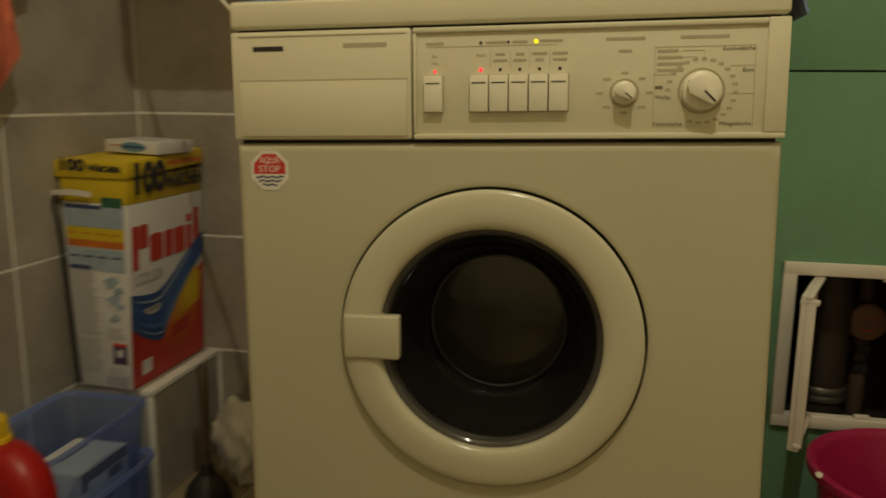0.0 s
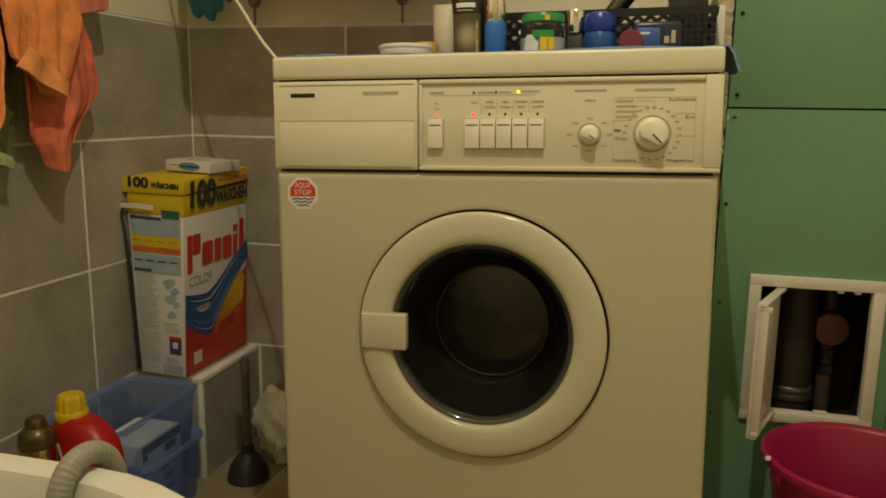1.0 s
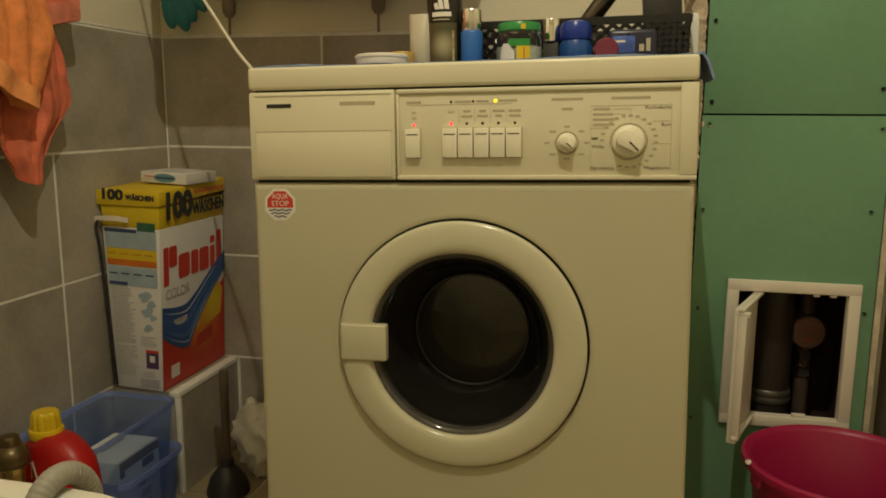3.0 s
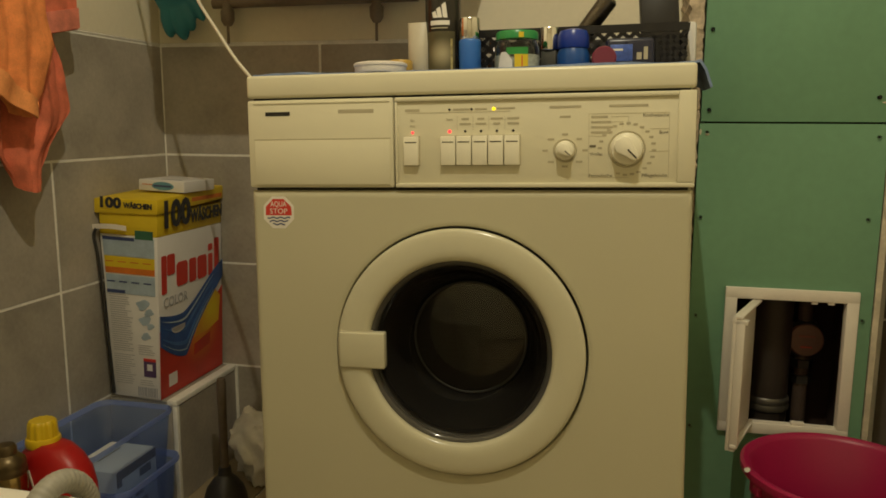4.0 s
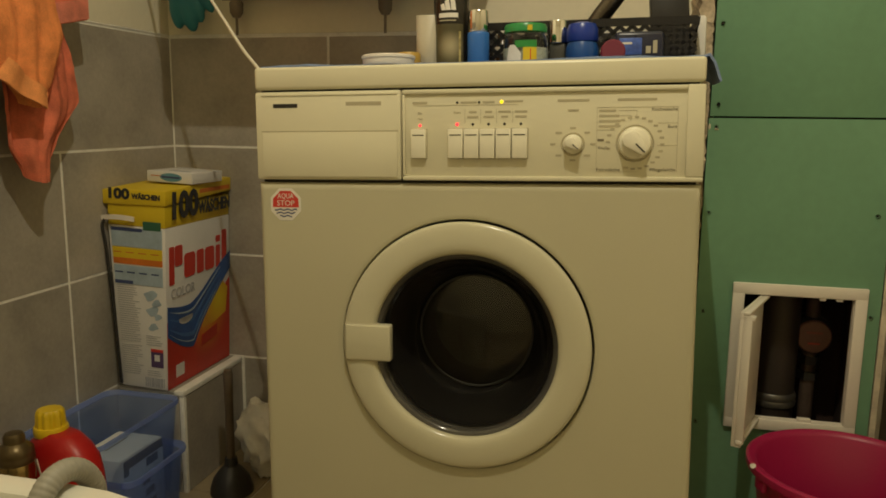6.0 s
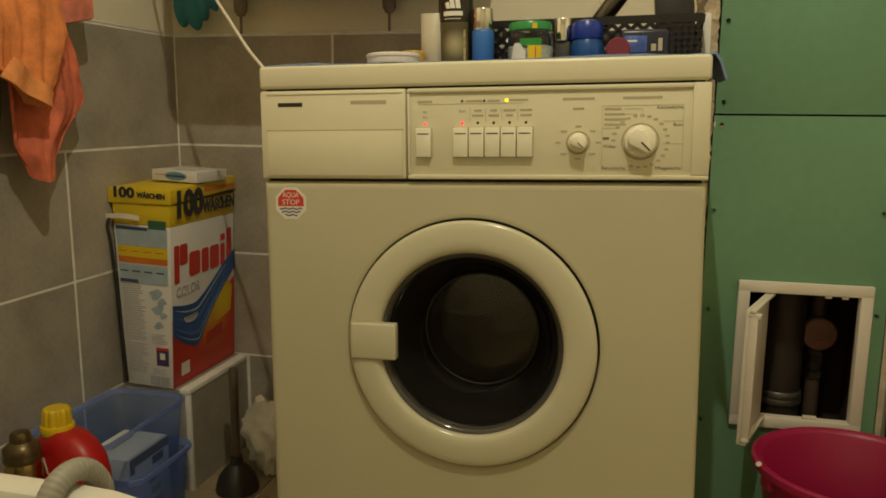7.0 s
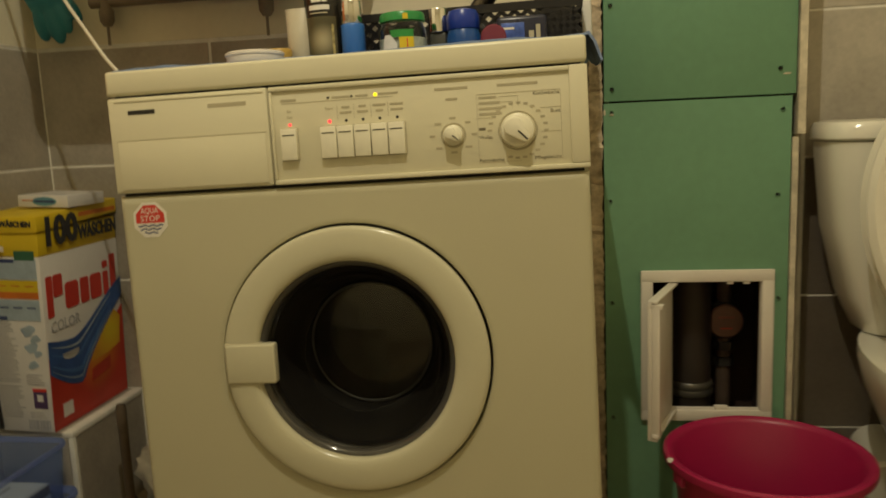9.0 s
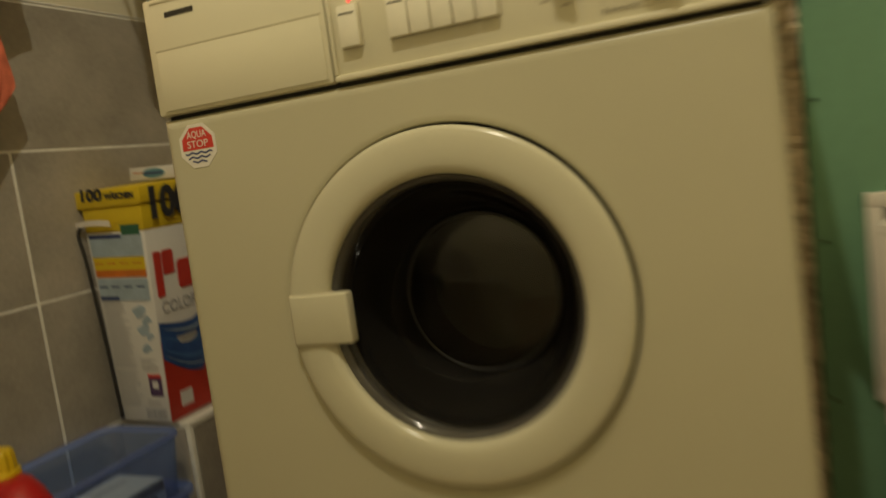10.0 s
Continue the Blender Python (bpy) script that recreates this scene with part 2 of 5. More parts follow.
part("corner_edge", box(LEDGE_X + 0.755 - 0.010, LEDGE_X + 0.755 + 0.001, LEDGE_Y - 0.50 - 0.001, LEDGE_Y - 0.50 + 0.009, 0, LEDGE_Z - 0.012, 0.002), GROUT, ledge, "white edging strip")
part("caulk_line", box(LEDGE_X + 0.755 - 0.001, LEDGE_X + 0.755 + 0.005, BACK - 0.50 - 0.007, BACK - 0.50, 0, LEDGE_Z - 0.002), GROUT, ledge, "white grout in the inner corner")

# plasterboard front of the pipe shaft, in two sheets
BX0, BX1, SEAM = 0.3205, 0.618, 0.800
HOLE = (0.396, 0.575, 0.275, 0.502)
shaft = thing("shaft_panel", (0.5, SHAFT, 0), "green plasterboard cladding of a pipe shaft, unpainted, with black screws", "wall panel", kind="structure")


def holed(x0, x1, z0, z1, hole, y0, y1):
    hx0, hx1, hz0, hz1 = hole
    return join(box(x0, hx0, y0, y1, z0, z1), box(hx1, x1, y0, y1, z0, z1), box(hx0, hx1, y0, y1, z0, hz0), box(hx0, hx1, y0, y1, hz1, z1))


def at_shaft(x0, x1, z0, z1):
    return (x0 - 0.5, x1 - 0.5, z0, z1)


bm = holed(BX0 - 0.5, BX1 - 0.004 - 0.5, 0.0, SEAM - 0.0015, at_shaft(*HOLE), 0.0, 0.0125)
bmesh.ops.remove_doubles(bm, verts=bm.verts, dist=1e-5)
part("lower_board", bm, BOARD, shaft, smooth=False)
part("upper_board", box(BX0 - 0.5 + 0.001, BX1 - 0.5 + 0.002, 0.001, 0.0135, SEAM + 0.0015, TOP, 0.001), BOARD, shaft)
# Strip behind the seam, coloured as the shade in it
part("seam_backing", box(BX0 - 0.49, BX1 - 0.51, 0.014, 0.03, SEAM - 0.03, SEAM + 0.03), DARKGAP, shaft)
SCREWS = [(0.3325, 0.953), (0.3340, 0.821), (0.3330, 0.7835), (0.3305, 0.638), (0.3320, 0.464), (0.3320, 0.260), (0.595, 0.8415), (0.600, 0.7775), (0.595, 0.642), (0.600, 0.47), (0.333, 1.11), (0.598, 1.10)]
screw = lathe([(0, 0.0004), (0.0012, 0.0006), (0.0024, -0.0005), (0.0032, -0.0018), (0.0034, 0.002)], 14, Matrix.Rotation(radians(-90), 4, "X") @ Matrix.Rotation(math.pi, 4, "X"))
first = part("screw", screw, BLACK, shaft, "black drywall screw")
first.location = (SCREWS[0][0] - 0.5, -0.0002, SCREWS[0][1])
for x, z in SCREWS[1:]:
    o = first.copy()
    scene.collection.objects.link(o)
    o.location = (x - 0.5, -0.0002, z)
# bare gypsum where the paper has broken away at the seam
for x, z, w, h in ((0.3335, 0.7800, 0.0042, 0.0022), (0.3222, 0.7840, 0.0022, 0.0060), (0.6055, 0.8330, 0.0060, 0.0016)):
    chip = lathe([(0, 0.0006), (0.7, 0.0005), (1.0, 0.0)], 9, Matrix.Translation((x - 0.5, 0.0002, z)) @ Matrix.Rotation(radians(90), 4, "X") @ Matrix.Diagonal((w, h, 1, 1)))
    part("chipped_spot", chip, CORE, shaft, "pale chipped spot")
# raw edges beside the boards
rng = random.Random(5)


def crumbly(x0, x1, y0, y1, z0, z1, n, amount):
    bm = bmesh.new()
    cols = []
    for i in range(n + 1):
        z = z0 + (z1 - z0) * i / n
        j = lambda: rng.uniform(-amount, amount)
        cols.append([bm.verts.new((x0 + j(), y1, z)), bm.verts.new((x0 + j(), y0 + j(), z + j())), bm.verts.new(((x0 + x1) / 2 + j(), y0 + j(), z)), bm.verts.new((x1 + j() * 0.5, y0 + j(), z + j())), bm.verts.new((x1 + j() * 0.3, y1, z))])
    for a, b in zip(cols, cols[1:]):
        for k in range(4):
            bm.faces.new((a[k], a[k + 1], b[k + 1], b[k]))
    return bm


tagged(part("shaft_edge", crumbly(0.2965, 0.3185, SHAFT + 0.004, 0.645, 0, TOP, 320, 0.0035), MORTAR), "crumbling mortar and raw wall edge beside the green board", "wall edge", kind="structure")
tagged(part("shaft_side", box(BX1 - 0.0015, BX1 + 0.008, SHAFT + 0.001, NICHE + 0.012, 0, 0.733), CORE), "raw plasterboard edge of the pipe shaft", "wall edge", kind="structure")
tagged(part("shaft_side", box(BX1 + 0.0045, BX1 + 0.016, SHAFT - 0.004, NICHE + 0.012, 0.738, TOP), CORE), "raw plasterboard edge of the pipe shaft", "wall edge", kind="structure")
# Lining brown is darkened; the shade inside the shaft is in the colour
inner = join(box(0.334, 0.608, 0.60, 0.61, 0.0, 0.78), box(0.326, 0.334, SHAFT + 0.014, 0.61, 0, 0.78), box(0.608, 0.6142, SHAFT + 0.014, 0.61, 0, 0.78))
tagged(part("shaft_inside", inner, mat("shaded_shaft_lining", (0.05, 0.028, 0.022), 0.9, vary=0.3)), "brown inside of the pipe shaft, darkened for its shade", "wall", kind="structure")

# ---- washing machine ----
machine = thing("washing_machine", (0, 0, 0.012), "cream front-loading washing machine with round door, running lamps lit", "washing machine", turn=(-1.87, -1.28, 1.17))  # it leans back on uneven feet
ON_MACHINE = machine.matrix_basis.copy()
DX, DZ = -0.0029, 0.4735  # door centre


def plate_with_hole(x0, x1, z0, z1, cx, cz, r, y, depth, seg=96):
    """A front plate with a round hole whose rim is turned inwards, and rounded outer edges."""
    bm = bmesh.new()
    ring, outer = [], []
    turns = [2 * math.pi * k / seg for k in range(seg)] + [math.atan2(z - cz, x - cx) % (2 * math.pi) for x in (x0, x1) for z in (z0, z1)]
    turns.sort()
    seg = len(turns)
    for a in turns:
        c, s = math.cos(a), math.sin(a)
        ring.append((c, s))
        t = min((x1 - cx) / c if c > 1e-9 else 1e9, (x0 - cx) / c if c < -1e-9 else 1e9, (z1 - cz) / s if s > 1e-9 else 1e9, (z0 - cz) / s if s < -1e-9 else 1e9)
        outer.append((cx + c * t, cz + s * t))
    e = 0.004
    loops = [[bm.verts.new((cx + r * c, y + depth, cz + r * s)) for c, s in ring],
             [bm.verts.new((cx + r * c, y + e, cz + r * s)) for c, s in ring],
             [bm.verts.new((cx + (r + e * 0.3) * c, y + e * 0.3, cz + (r + e * 0.3) * s)) for c, s in ring],
             [bm.verts.new((cx + (r + e) * c, y, cz + (r + e) * s)) for c, s in ring],
             [bm.verts.new((cx + (r + 2 * e) * c, y, cz + (r + 2 * e) * s)) for c, s in ring]]
    def inset(p, d):
        return (min(max(p[0], x0 + d), x1 - d), min(max(p[1], z0 + d), z1 - d))
    for d, yy in ((0.011, y), (0.006, y), (0.002, y + 0.002), (0.0, y + 0.006), (0.0, y + 0.03)):
        loops.append([bm.verts.new((inset(p, d)[0], yy, inset(p, d)[1])) for p in outer])
    for a, b in zip(loops, loops[1:]):
        for k in range(seg):
            bm.faces.new((a[k], a[(k + 1) % seg], b[(k + 1) % seg], b[k]))
    return bm


part("front_plate", plate_with_hole(-0.299, 0.299, 0.02, 0.6965, DX, DZ, 0.1747, 0.0, 0.035), ENAMEL, machine)
part("body", join(box(-0.299, -0.294, 0.0305, 0.58, 0.02, 0.8195), box(0.294, 0.299, 0.0305, 0.58, 0.02, 0.8195), box(-0.294, 0.294, 0.57, 0.58, 0.02, 0.8195), box(-0.294, 0.294, 0.0305, 0.57, 0.02, 0.03)), ENAMEL, machine, smooth=False)
for x in (-0.26, 0.26):
    for y in (0.06, 0.53):
        down = -(ON_MACHINE @ Vector((x, y, 0))).z
        part("foot", rod((x, y, down), (x, y, 0.021), 0.02), RUBBER, machine, "black rubber foot")
part("top_plate", box(-0.300, 0.300, -0.003, 0.585, 0.8238, 0.8545, 0.0045, 3), PLASTIC, machine)
# Dark strip painted as the shade between fascia and body
part("gap_shadow_strip", box(-0.293, 0.293, 0.006, 0.03, 0.69, 0.83), DARKGAP, machine, "dark strip for the shade in the gap behind the fascia")

# detergent drawer
drawer = part("detergent_drawer", box(-0.299, -0.0890, -0.004, 0.02, 0.7005, 0.8208, 0.003, 2), PLASTIC, machine)
part("grip_flap", box(-0.289, -0.0940, -0.0055, -0.0035, 0.7045, 0.7655, 0.0009, 2), PLASTIC, drawer)
part("flap_groove", box(-0.290, -0.0930, -0.0044, -0.0035, 0.7660, 0.7675), GREY, drawer, "thin groove above the flap")
part("upper_band", box(-0.289, -0.0940, -0.0050, -0.0035, 0.8150, 0.8175, 0.0005), PLASTIC, drawer)
part("maker_mark", box(-0.272, -0.236, -0.0043, -0.0030, 0.7990, 0.8045), BLACK, drawer, "black maker's mark bar")
part("model_mark", box(-0.166, -0.116, -0.0042, -0.0030, 0.8010, 0.8060), GREY, drawer, "faded grey model mark bar")

# control fascia
fascia = part("control_fascia", box(-0.0870, 0.300, -0.001, 0.02, 0.7005, 0.8208, 0.002, 2), PLASTIC, machine)
for x0, x1, z0, z1 in ((-0.0870, 0.2785, 0.8145, 0.8203), (-0.0870, 0.300, 0.7005, 0.7065), (0.2785, 0.300, 0.7066, 0.8208), (-0.0870, -0.0830, 0.7066, 0.8144)):
    part("raised_edge", box(x0, x1, -0.0045, 0.0, z0, z1, 0.0016, 2), PLASTIC, fascia)
Y, CX = -0.001, 0.004


def button(x0, x1):
    x0, x1 = x0 + CX, x1 + CX
    b = part("push_button", box(x0 + 0.0006, x1 - 0.0006, -0.0085, 0.0, 0.7300, 0.7685, 0.0012, 2), KNOB, machine)
    part("mark", box(x0 + 0.003, x1 - 0.003, -0.0089, -0.0084, 0.7600, 0.7612), BLACK, b, "black line on the button")
    part("slot", box(x0 - 0.0006, x1 + 0.0006, -0.0014, -0.0009, 0.7292, 0.7693), GREY, b, "dark slot round the button")


button(-0.079, -0.0575)
for k in range(5):
    button(-0.0285 + 0.0212 * k, -0.0285 + 0.0212 * (k + 1))


def lamp_dot(x, z, material, r=0.0022, label=""):
    part("indicator_lamp", lathe([(0, 0.0012), (r * 0.7, 0.0010), (r, 0.0002), (r, -0.001)], 14, Matrix.Translation((x + CX, Y, z)) @ Matrix.Rotation(radians(90), 4, "X")), material, machine, label)


RED = glowing("red_lamp_glow", (1.0, 0.035, 0.045), 2.0)
YELLOW = glowing("yellow_lamp_glow", (1.0, 0.74, 0.01), 1.5)
lamp_dot(-0.067, 0.7735, RED, 0.0018, "lit red indicator lamp")
lamp_dot(-0.0165, 0.7745, RED, 0.0022, "lit red indicator lamp")
lamp_dot(0.0425, 0.8030, YELLOW, 0.0023, "lit yellow indicator lamp")
for x in (0.0045, 0.0255, 0.0465, 0.0680):
    lamp_dot(x, 0.7745, BLACK, 0.0018, "unlit dark indicator lamp")
for x in (-0.0165, 0.0130):
    lamp_dot(x, 0.8030, BLACK, 0.0017, "unlit dark indicator lamp")


def bar(x, z, w, h=0.003, material=GREY, name="print_bar"):
    part(name, box(x + CX - w / 2, x + CX + w / 2, Y - 0.0004, Y + 0.0003, z - h / 2, z + h / 2), material, fascia, smooth=False)


def word(text, x, z, h, width=0.0, material=GREY):
    lettering("print", text, h, material, fascia, (x + CX, Y - 0.0001, z), width=width, depth=0.0003)


bar(-0.067, 0.8030, 0.020)
bar(-0.0005, 0.8030, 0.022, 0.0024)
bar(0.0255, 0.8030, 0.016, 0.0024)
bar(0.0585, 0.8035, 0.024, 0.0024)
bar(-0.006, 0.7995, 0.140, 0.0004)
word("Ein", -0.067, 0.7895, 0.0032)
word("Aus", -0.067, 0.7825, 0.0032)
word("Start", -0.0165, 0.7900, 0.0034)
for x, a, b in ((0.0045, 0.010, 0.015), (0.0255, 0.009, 0.014), (0.0465, 0.016, 0.009), (0.0680, 0.016, 0.015)):
    bar(x, 0.7905, a, 0.0026)
    bar(x, 0.7840, b, 0.0026)
for x in (-0.006, 0.015, 0.036, 0.0572):
    bar(x, 0.785, 0.0004, 0.018)
bar(0.135, 0.8035, 0.040)
bar(0.135, 0.7910, 0.014, 0.0026)
bar(0.214, 0.8035, 0.048)
# programme frame with leader lines
for x, z, w, h in ((0.2145, 0.7940, 0.099, 0.0004), (0.1650, 0.7535, 0.0004, 0.081), (0.2640, 0.7535, 0.0004, 0.081), (0.190, 0.7130, 0.050, 0.0004),
                   (0.252, 0.7740, 0.024, 0.0004), (0.252, 0.7460, 0.024, 0.0004), (0.173, 0.7660, 0.016, 0.0004), (0.203, 0.7900, 0.022, 0.0004), (0.214, 0.7840, 0.0004, 0.012), (0.200, 0.7835, 0.014, 0.0004), (0.207, 0.7800, 0.0004, 0.007)):
    bar(x, z, w, h)
for z, w in ((0.7900, 0.021), (0.7835, 0.025), (0.7770, 0.027), (0.7705, 0.027)):
    bar(0.1665 + w / 2 + 0.001, z, w, 0.0028)
DARKPRINT = plain("brown_black_print", (0.17, 0.145, 0.095), 0.5)
word("Kochw\u00e4sche", 0.2475, 0.7910, 0.0040, 0.031, DARKPRINT)
word("Bunt", 0.2575, 0.7695, 0.0040, 0.011, DARKPRINT)
word("Wolle", 0.1735, 0.7430, 0.0038, 0.014, DARKPRINT)
word("Feinw\u00e4sche", 0.1800, 0.7155, 0.0038, 0.029, DARKPRINT)
word("Pflegeleicht", 0.2470, 0.7155, 0.0038, 0.031, DARKPRINT)
bar(0.170, 0.7530, 0.008, 0.003, DARKPRINT)
for k in range(21):
    a = radians(-38 + 360 * k / 24 - 90 + 20)
    bar(0.2125 + 0.0335 * math.cos(a), 0.749 + 0.0325 * math.sin(a), 0.0052, 0.0026)
for k, w in enumerate((0.010, 0.011, 0.009, 0.009, 0.010, 0.011, 0.009, 0.010)):
    a = radians(-90 + 45 * k)
    bar(0.135 + 0.0255 * math.cos(a), 0.748 + 0.0205 * math.sin(a), w * 0.75, 0.0026)


def dial(x, z, r, proud, turn):
    x += CX
    top = proud * 0.45
    m = Matrix.Translation((x, Y, z)) @ Matrix.Rotation(radians(90), 4, "X")
    k = part("rotary_dial", lathe([(0, top), (r * 0.80, top), (r * 0.92, top * 0.86), (r * 0.97, top * 0.4), (r, 0), (r, -0.001)], 48, m), KNOB, machine)
    # pointed grip: broad at one end, narrow at the other
    g = [(-r * 0.86, -r * 0.10), (-r * 0.70, r * 0.42), (-r * 0.35, r * 0.58), (r * 0.80, r * 0.22), (r * 0.88, 0), (r * 0.80, -r * 0.22), (-r * 0.35, -r * 0.58), (-r * 0.70, -r * 0.42)]
    part("grip", extrude(g, proud - top * 0.8, Matrix.Translation((x, Y - proud, z)) @ Matrix.Rotation(radians(-turn), 4, "Y"), 0.0016), KNOB, k)
    part("pointer_line", extrude([(r * 0.05, -r * 0.045), (r * 0.78, -r * 0.045), (r * 0.78, r * 0.045), (r * 0.05, r * 0.045)], 0.0006, Matrix.Translation((x, Y - proud - 0.0004, z)) @ Matrix.Rotation(radians(-turn), 4, "Y")), BLACK, k, "black pointer line")
    part("collar", lathe([(r + 0.0005, 0.0), (r + 0.0022, 0.0009), (r + 0.0030, 0.0), (r + 0.003, -0.001)], 48, m), GREY, k)


dial(0.2125, 0.7490, 0.0207, 0.022, 135 + 180 - 0)
dial(0.1350, 0.7480, 0.0124, 0.018, 135 + 180 + 5)

# door
ty = Matrix.Translation((DX, 0, DZ)) @ Matrix.Rotation(radians(90), 4, "X") @ Matrix.Diagonal((0.972, 0.972, 1, 1))  # +z of the profile comes out of the front
ring_at = ty @ Matrix.Diagonal((1, 1, 0.78, 1))
door = part("door_ring", lathe([(0.1720, -0.008), (0.1766, -0.004), (0.1772, 0.004), (0.1768, 0.0072), (0.1752, 0.0098), (0.1722, 0.0115), (0.1660, 0.0128), (0.1580, 0.0136), (0.1490, 0.0138), (0.1410, 0.0130), (0.1355, 0.0108), (0.1325, 0.0078), (0.1312, 0.003), (0.1308, -0.006), (0.1365, -0.012), (0.1720, -0.008)], 128, ring_at), mat("cream_door_plastic", (0.60, 0.570, 0.420), 0.20, vary=0.03, scale=8, bump=0.01), machine, "glossy cream door ring")
handle = part("latch_handle", box(-0.1705, -0.1050, -0.0138, 0.002, 0.4490, 0.5005, 0.0028, 3), door.data.materials[0], door, "square cream latch handle")
part("latch_seam", box(-0.1715, -0.124, -0.0118, 0.0, 0.4480, 0.5015, 0.001), GREY, door, "thin seam round the latch")
# Opaque near-black cone: the shade behind the glass is put into its colour
SMOKED = mat("shade_dark_cone", (0.013, 0.012, 0.011), 0.05, vary=0.1, scale=10, bump=0.0)
SMOKED.node_tree.nodes["Principled BSDF"].inputs["Specular IOR Level"].default_value = 0.36
SMOKED.node_tree.nodes["Principled BSDF"].inputs["IOR"].default_value = 1.5
bowl = part("glass_bowl", lathe([(0.1318, -0.001), (0.1298, -0.0022), (0.1270, -0.0045), (0.1235, -0.0080), (0.1200, -0.0125), (0.1165, -0.020), (0.1130, -0.035), (0.1080, -0.056), (0.1010, -0.076), (0.0930, -0.0900), (0.0862, -0.0965)], 96, ty), SMOKED, door, "glass bowl as an opaque cone, dark like the shaded inside")
part("lens_rim", lathe([(0.0845, -0.0935), (0.0855, -0.0915), (0.0872, -0.0915), (0.0880, -0.0935)], 96, ty), RUBBER, bowl, "thin grey rim of the lens")
# Lighter grey puts the lit band of the glass edge into its colour
part("glass_rim", lathe([(0.1319, 0.0000), (0.1308, 0.0012), (0.1290, 0.0005), (0.1262, -0.0022), (0.1240, -0.0050), (0.1236, -0.0085)], 96, ty), mat("lit_glass_rim", (0.070, 0.066, 0.060), 0.05, vary=0.15, scale=14, bump=0.0), bowl, "rolled edge of the glass, greyed for the light it catches")
part("lens", lathe([(0.0, -0.081), (0.02, -0.0817), (0.04, -0.0838), (0.06, -0.0872), (0.075, -0.0906), (0.0848, -0.0930), (0.0848, -0.0965), (0.06, -0.0945), (0.03, -0.0935), (0.0, -0.0930)], 96, ty), clear("door_glass", (0.55, 0.55, 0.54)), bowl, "clear glass lens").visible_shadow = False
# Added black sleeve that keeps lit plastic from showing through the glass
part("dark_sleeve", lathe([(0.1312, -0.0095), (0.1365, -0.0125), (0.1410, -0.020), (0.1385, -0.040), (0.1300, -0.050)], 96, ty), RUBBER, door, "black sleeve added behind the glass to keep it dark")
part("gasket", lathe([(0.1795, -0.030), (0.1480, -0.030), (0.1390, -0.022), (0.1340, -0.030), (0.1330, -0.050), (0.1375, -0.065), (0.1300, -0.085), (0.1360, -0.110), (0.1500, -0.125)], 96, ty), GASKET, machine, "grey rubber door gasket, darkened for the shade inside the door")
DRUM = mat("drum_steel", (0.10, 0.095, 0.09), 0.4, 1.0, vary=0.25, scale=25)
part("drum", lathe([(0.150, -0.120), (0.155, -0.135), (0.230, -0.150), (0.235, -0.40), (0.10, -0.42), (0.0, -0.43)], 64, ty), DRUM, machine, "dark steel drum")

# octagonal sticker
SX, SZ = -0.259, 0.6655
WHITEPRINT = plain("white_print", (0.78, 0.74, 0.66), 0.45)
REDPRINT = plain("red_print", (0.62, 0.045, 0.03), 0.45)
NAVY = plain("navy_print", (0.05, 0.07, 0.18), 0.45)
octa = [(0.0245 * math.cos(radians(22.5 + 45 * k)), 0.0245 * math.sin(radians(22.5 + 45 * k))) for k in range(8)]
sticker = part("sticker", extrude(octa, 0.0005, Matrix.Translation((SX, -0.0006, SZ))), WHITEPRINT, machine, "octagonal white sticker with red field and blue waves")
red = [(0.0205 * math.cos(radians(a)), 0.0205 * math.sin(radians(a))) for a in (22.5, 67.5, 112.5, 157.5)]
red = [(0.0195, -0.004)] + red + [(-0.0195, -0.004)]
part("red_field", extrude(red, 0.0003, Matrix.Translation((SX, -0.0008, SZ))), REDPRINT, sticker)
lettering("print", "AQUA", 0.0072, WHITEPRINT, sticker, (SX, -0.0009, SZ + 0.0115), width=0.024, depth=0.0002)
lettering("print", "STOP", 0.0072, WHITEPRINT, sticker, (SX, -0.0009, SZ + 0.0015), width=0.026, depth=0.0002)
for z, w in ((-0.0075, 0.034), (-0.0120, 0.028), (-0.0165, 0.018)):
    part("wave", sheet(36, 1, lambda u, v: (SX + (u - 0.5) * w, -0.0009, SZ + z + 0.0008 * math.sin((u - 0.5) * w * 560) + (v - 0.5) * 0.0019), 0.0002), NAVY, sticker)

# ---- access hatch in the shaft ----
hatch = thing("access_hatch", (0.50, SHAFT - 0.002, 0.0), "white plastic access hatch with its small door standing open", "access hatch")
HX0, HX1, HZ0, HZ1, FW = 0.3785 - 0.5, 0.5925 - 0.5, 0.258, 0.520, 0.020
part("frame", join(*[box(*b, 0.0022, 2) for b in ((HX0, HX1, -0.0065, 0.0015, HZ1 - FW, HZ1), (HX0, HX1, -0.0065, 0.0015, HZ0, HZ0 + FW), (HX0, HX0 + FW, -0.0063, 0.0015, HZ0 + 0.001, HZ1 - 0.001), (HX1 - FW, HX1, -0.0063, 0.0015, HZ0 + 0.001, HZ1 - 0.001))]), WHITE, hatch)
part("sleeve", join(box(-0.103, -0.1015, 0.0, 0.010, 0.277, 0.501), box(0.0720, 0.0735, 0.0, 0.010, 0.277, 0.501), box(-0.103, 0.0735, 0.0, 0.010, 0.4995, 0.501), box(-0.103, 0.0735, 0.0, 0.010, 0.277, 0.2785)), WHITE, hatch)
for x in (0.018, 0.044):
    part("catch", box(x, x + 0.010, -0.004, 0.004, 0.4955, 0.5005, 0.001), WHITE, hatch)
part("catch", box(0.000, 0.022, -0.004, 0.006, 0.2775, 0.2840, 0.001), WHITE, hatch)
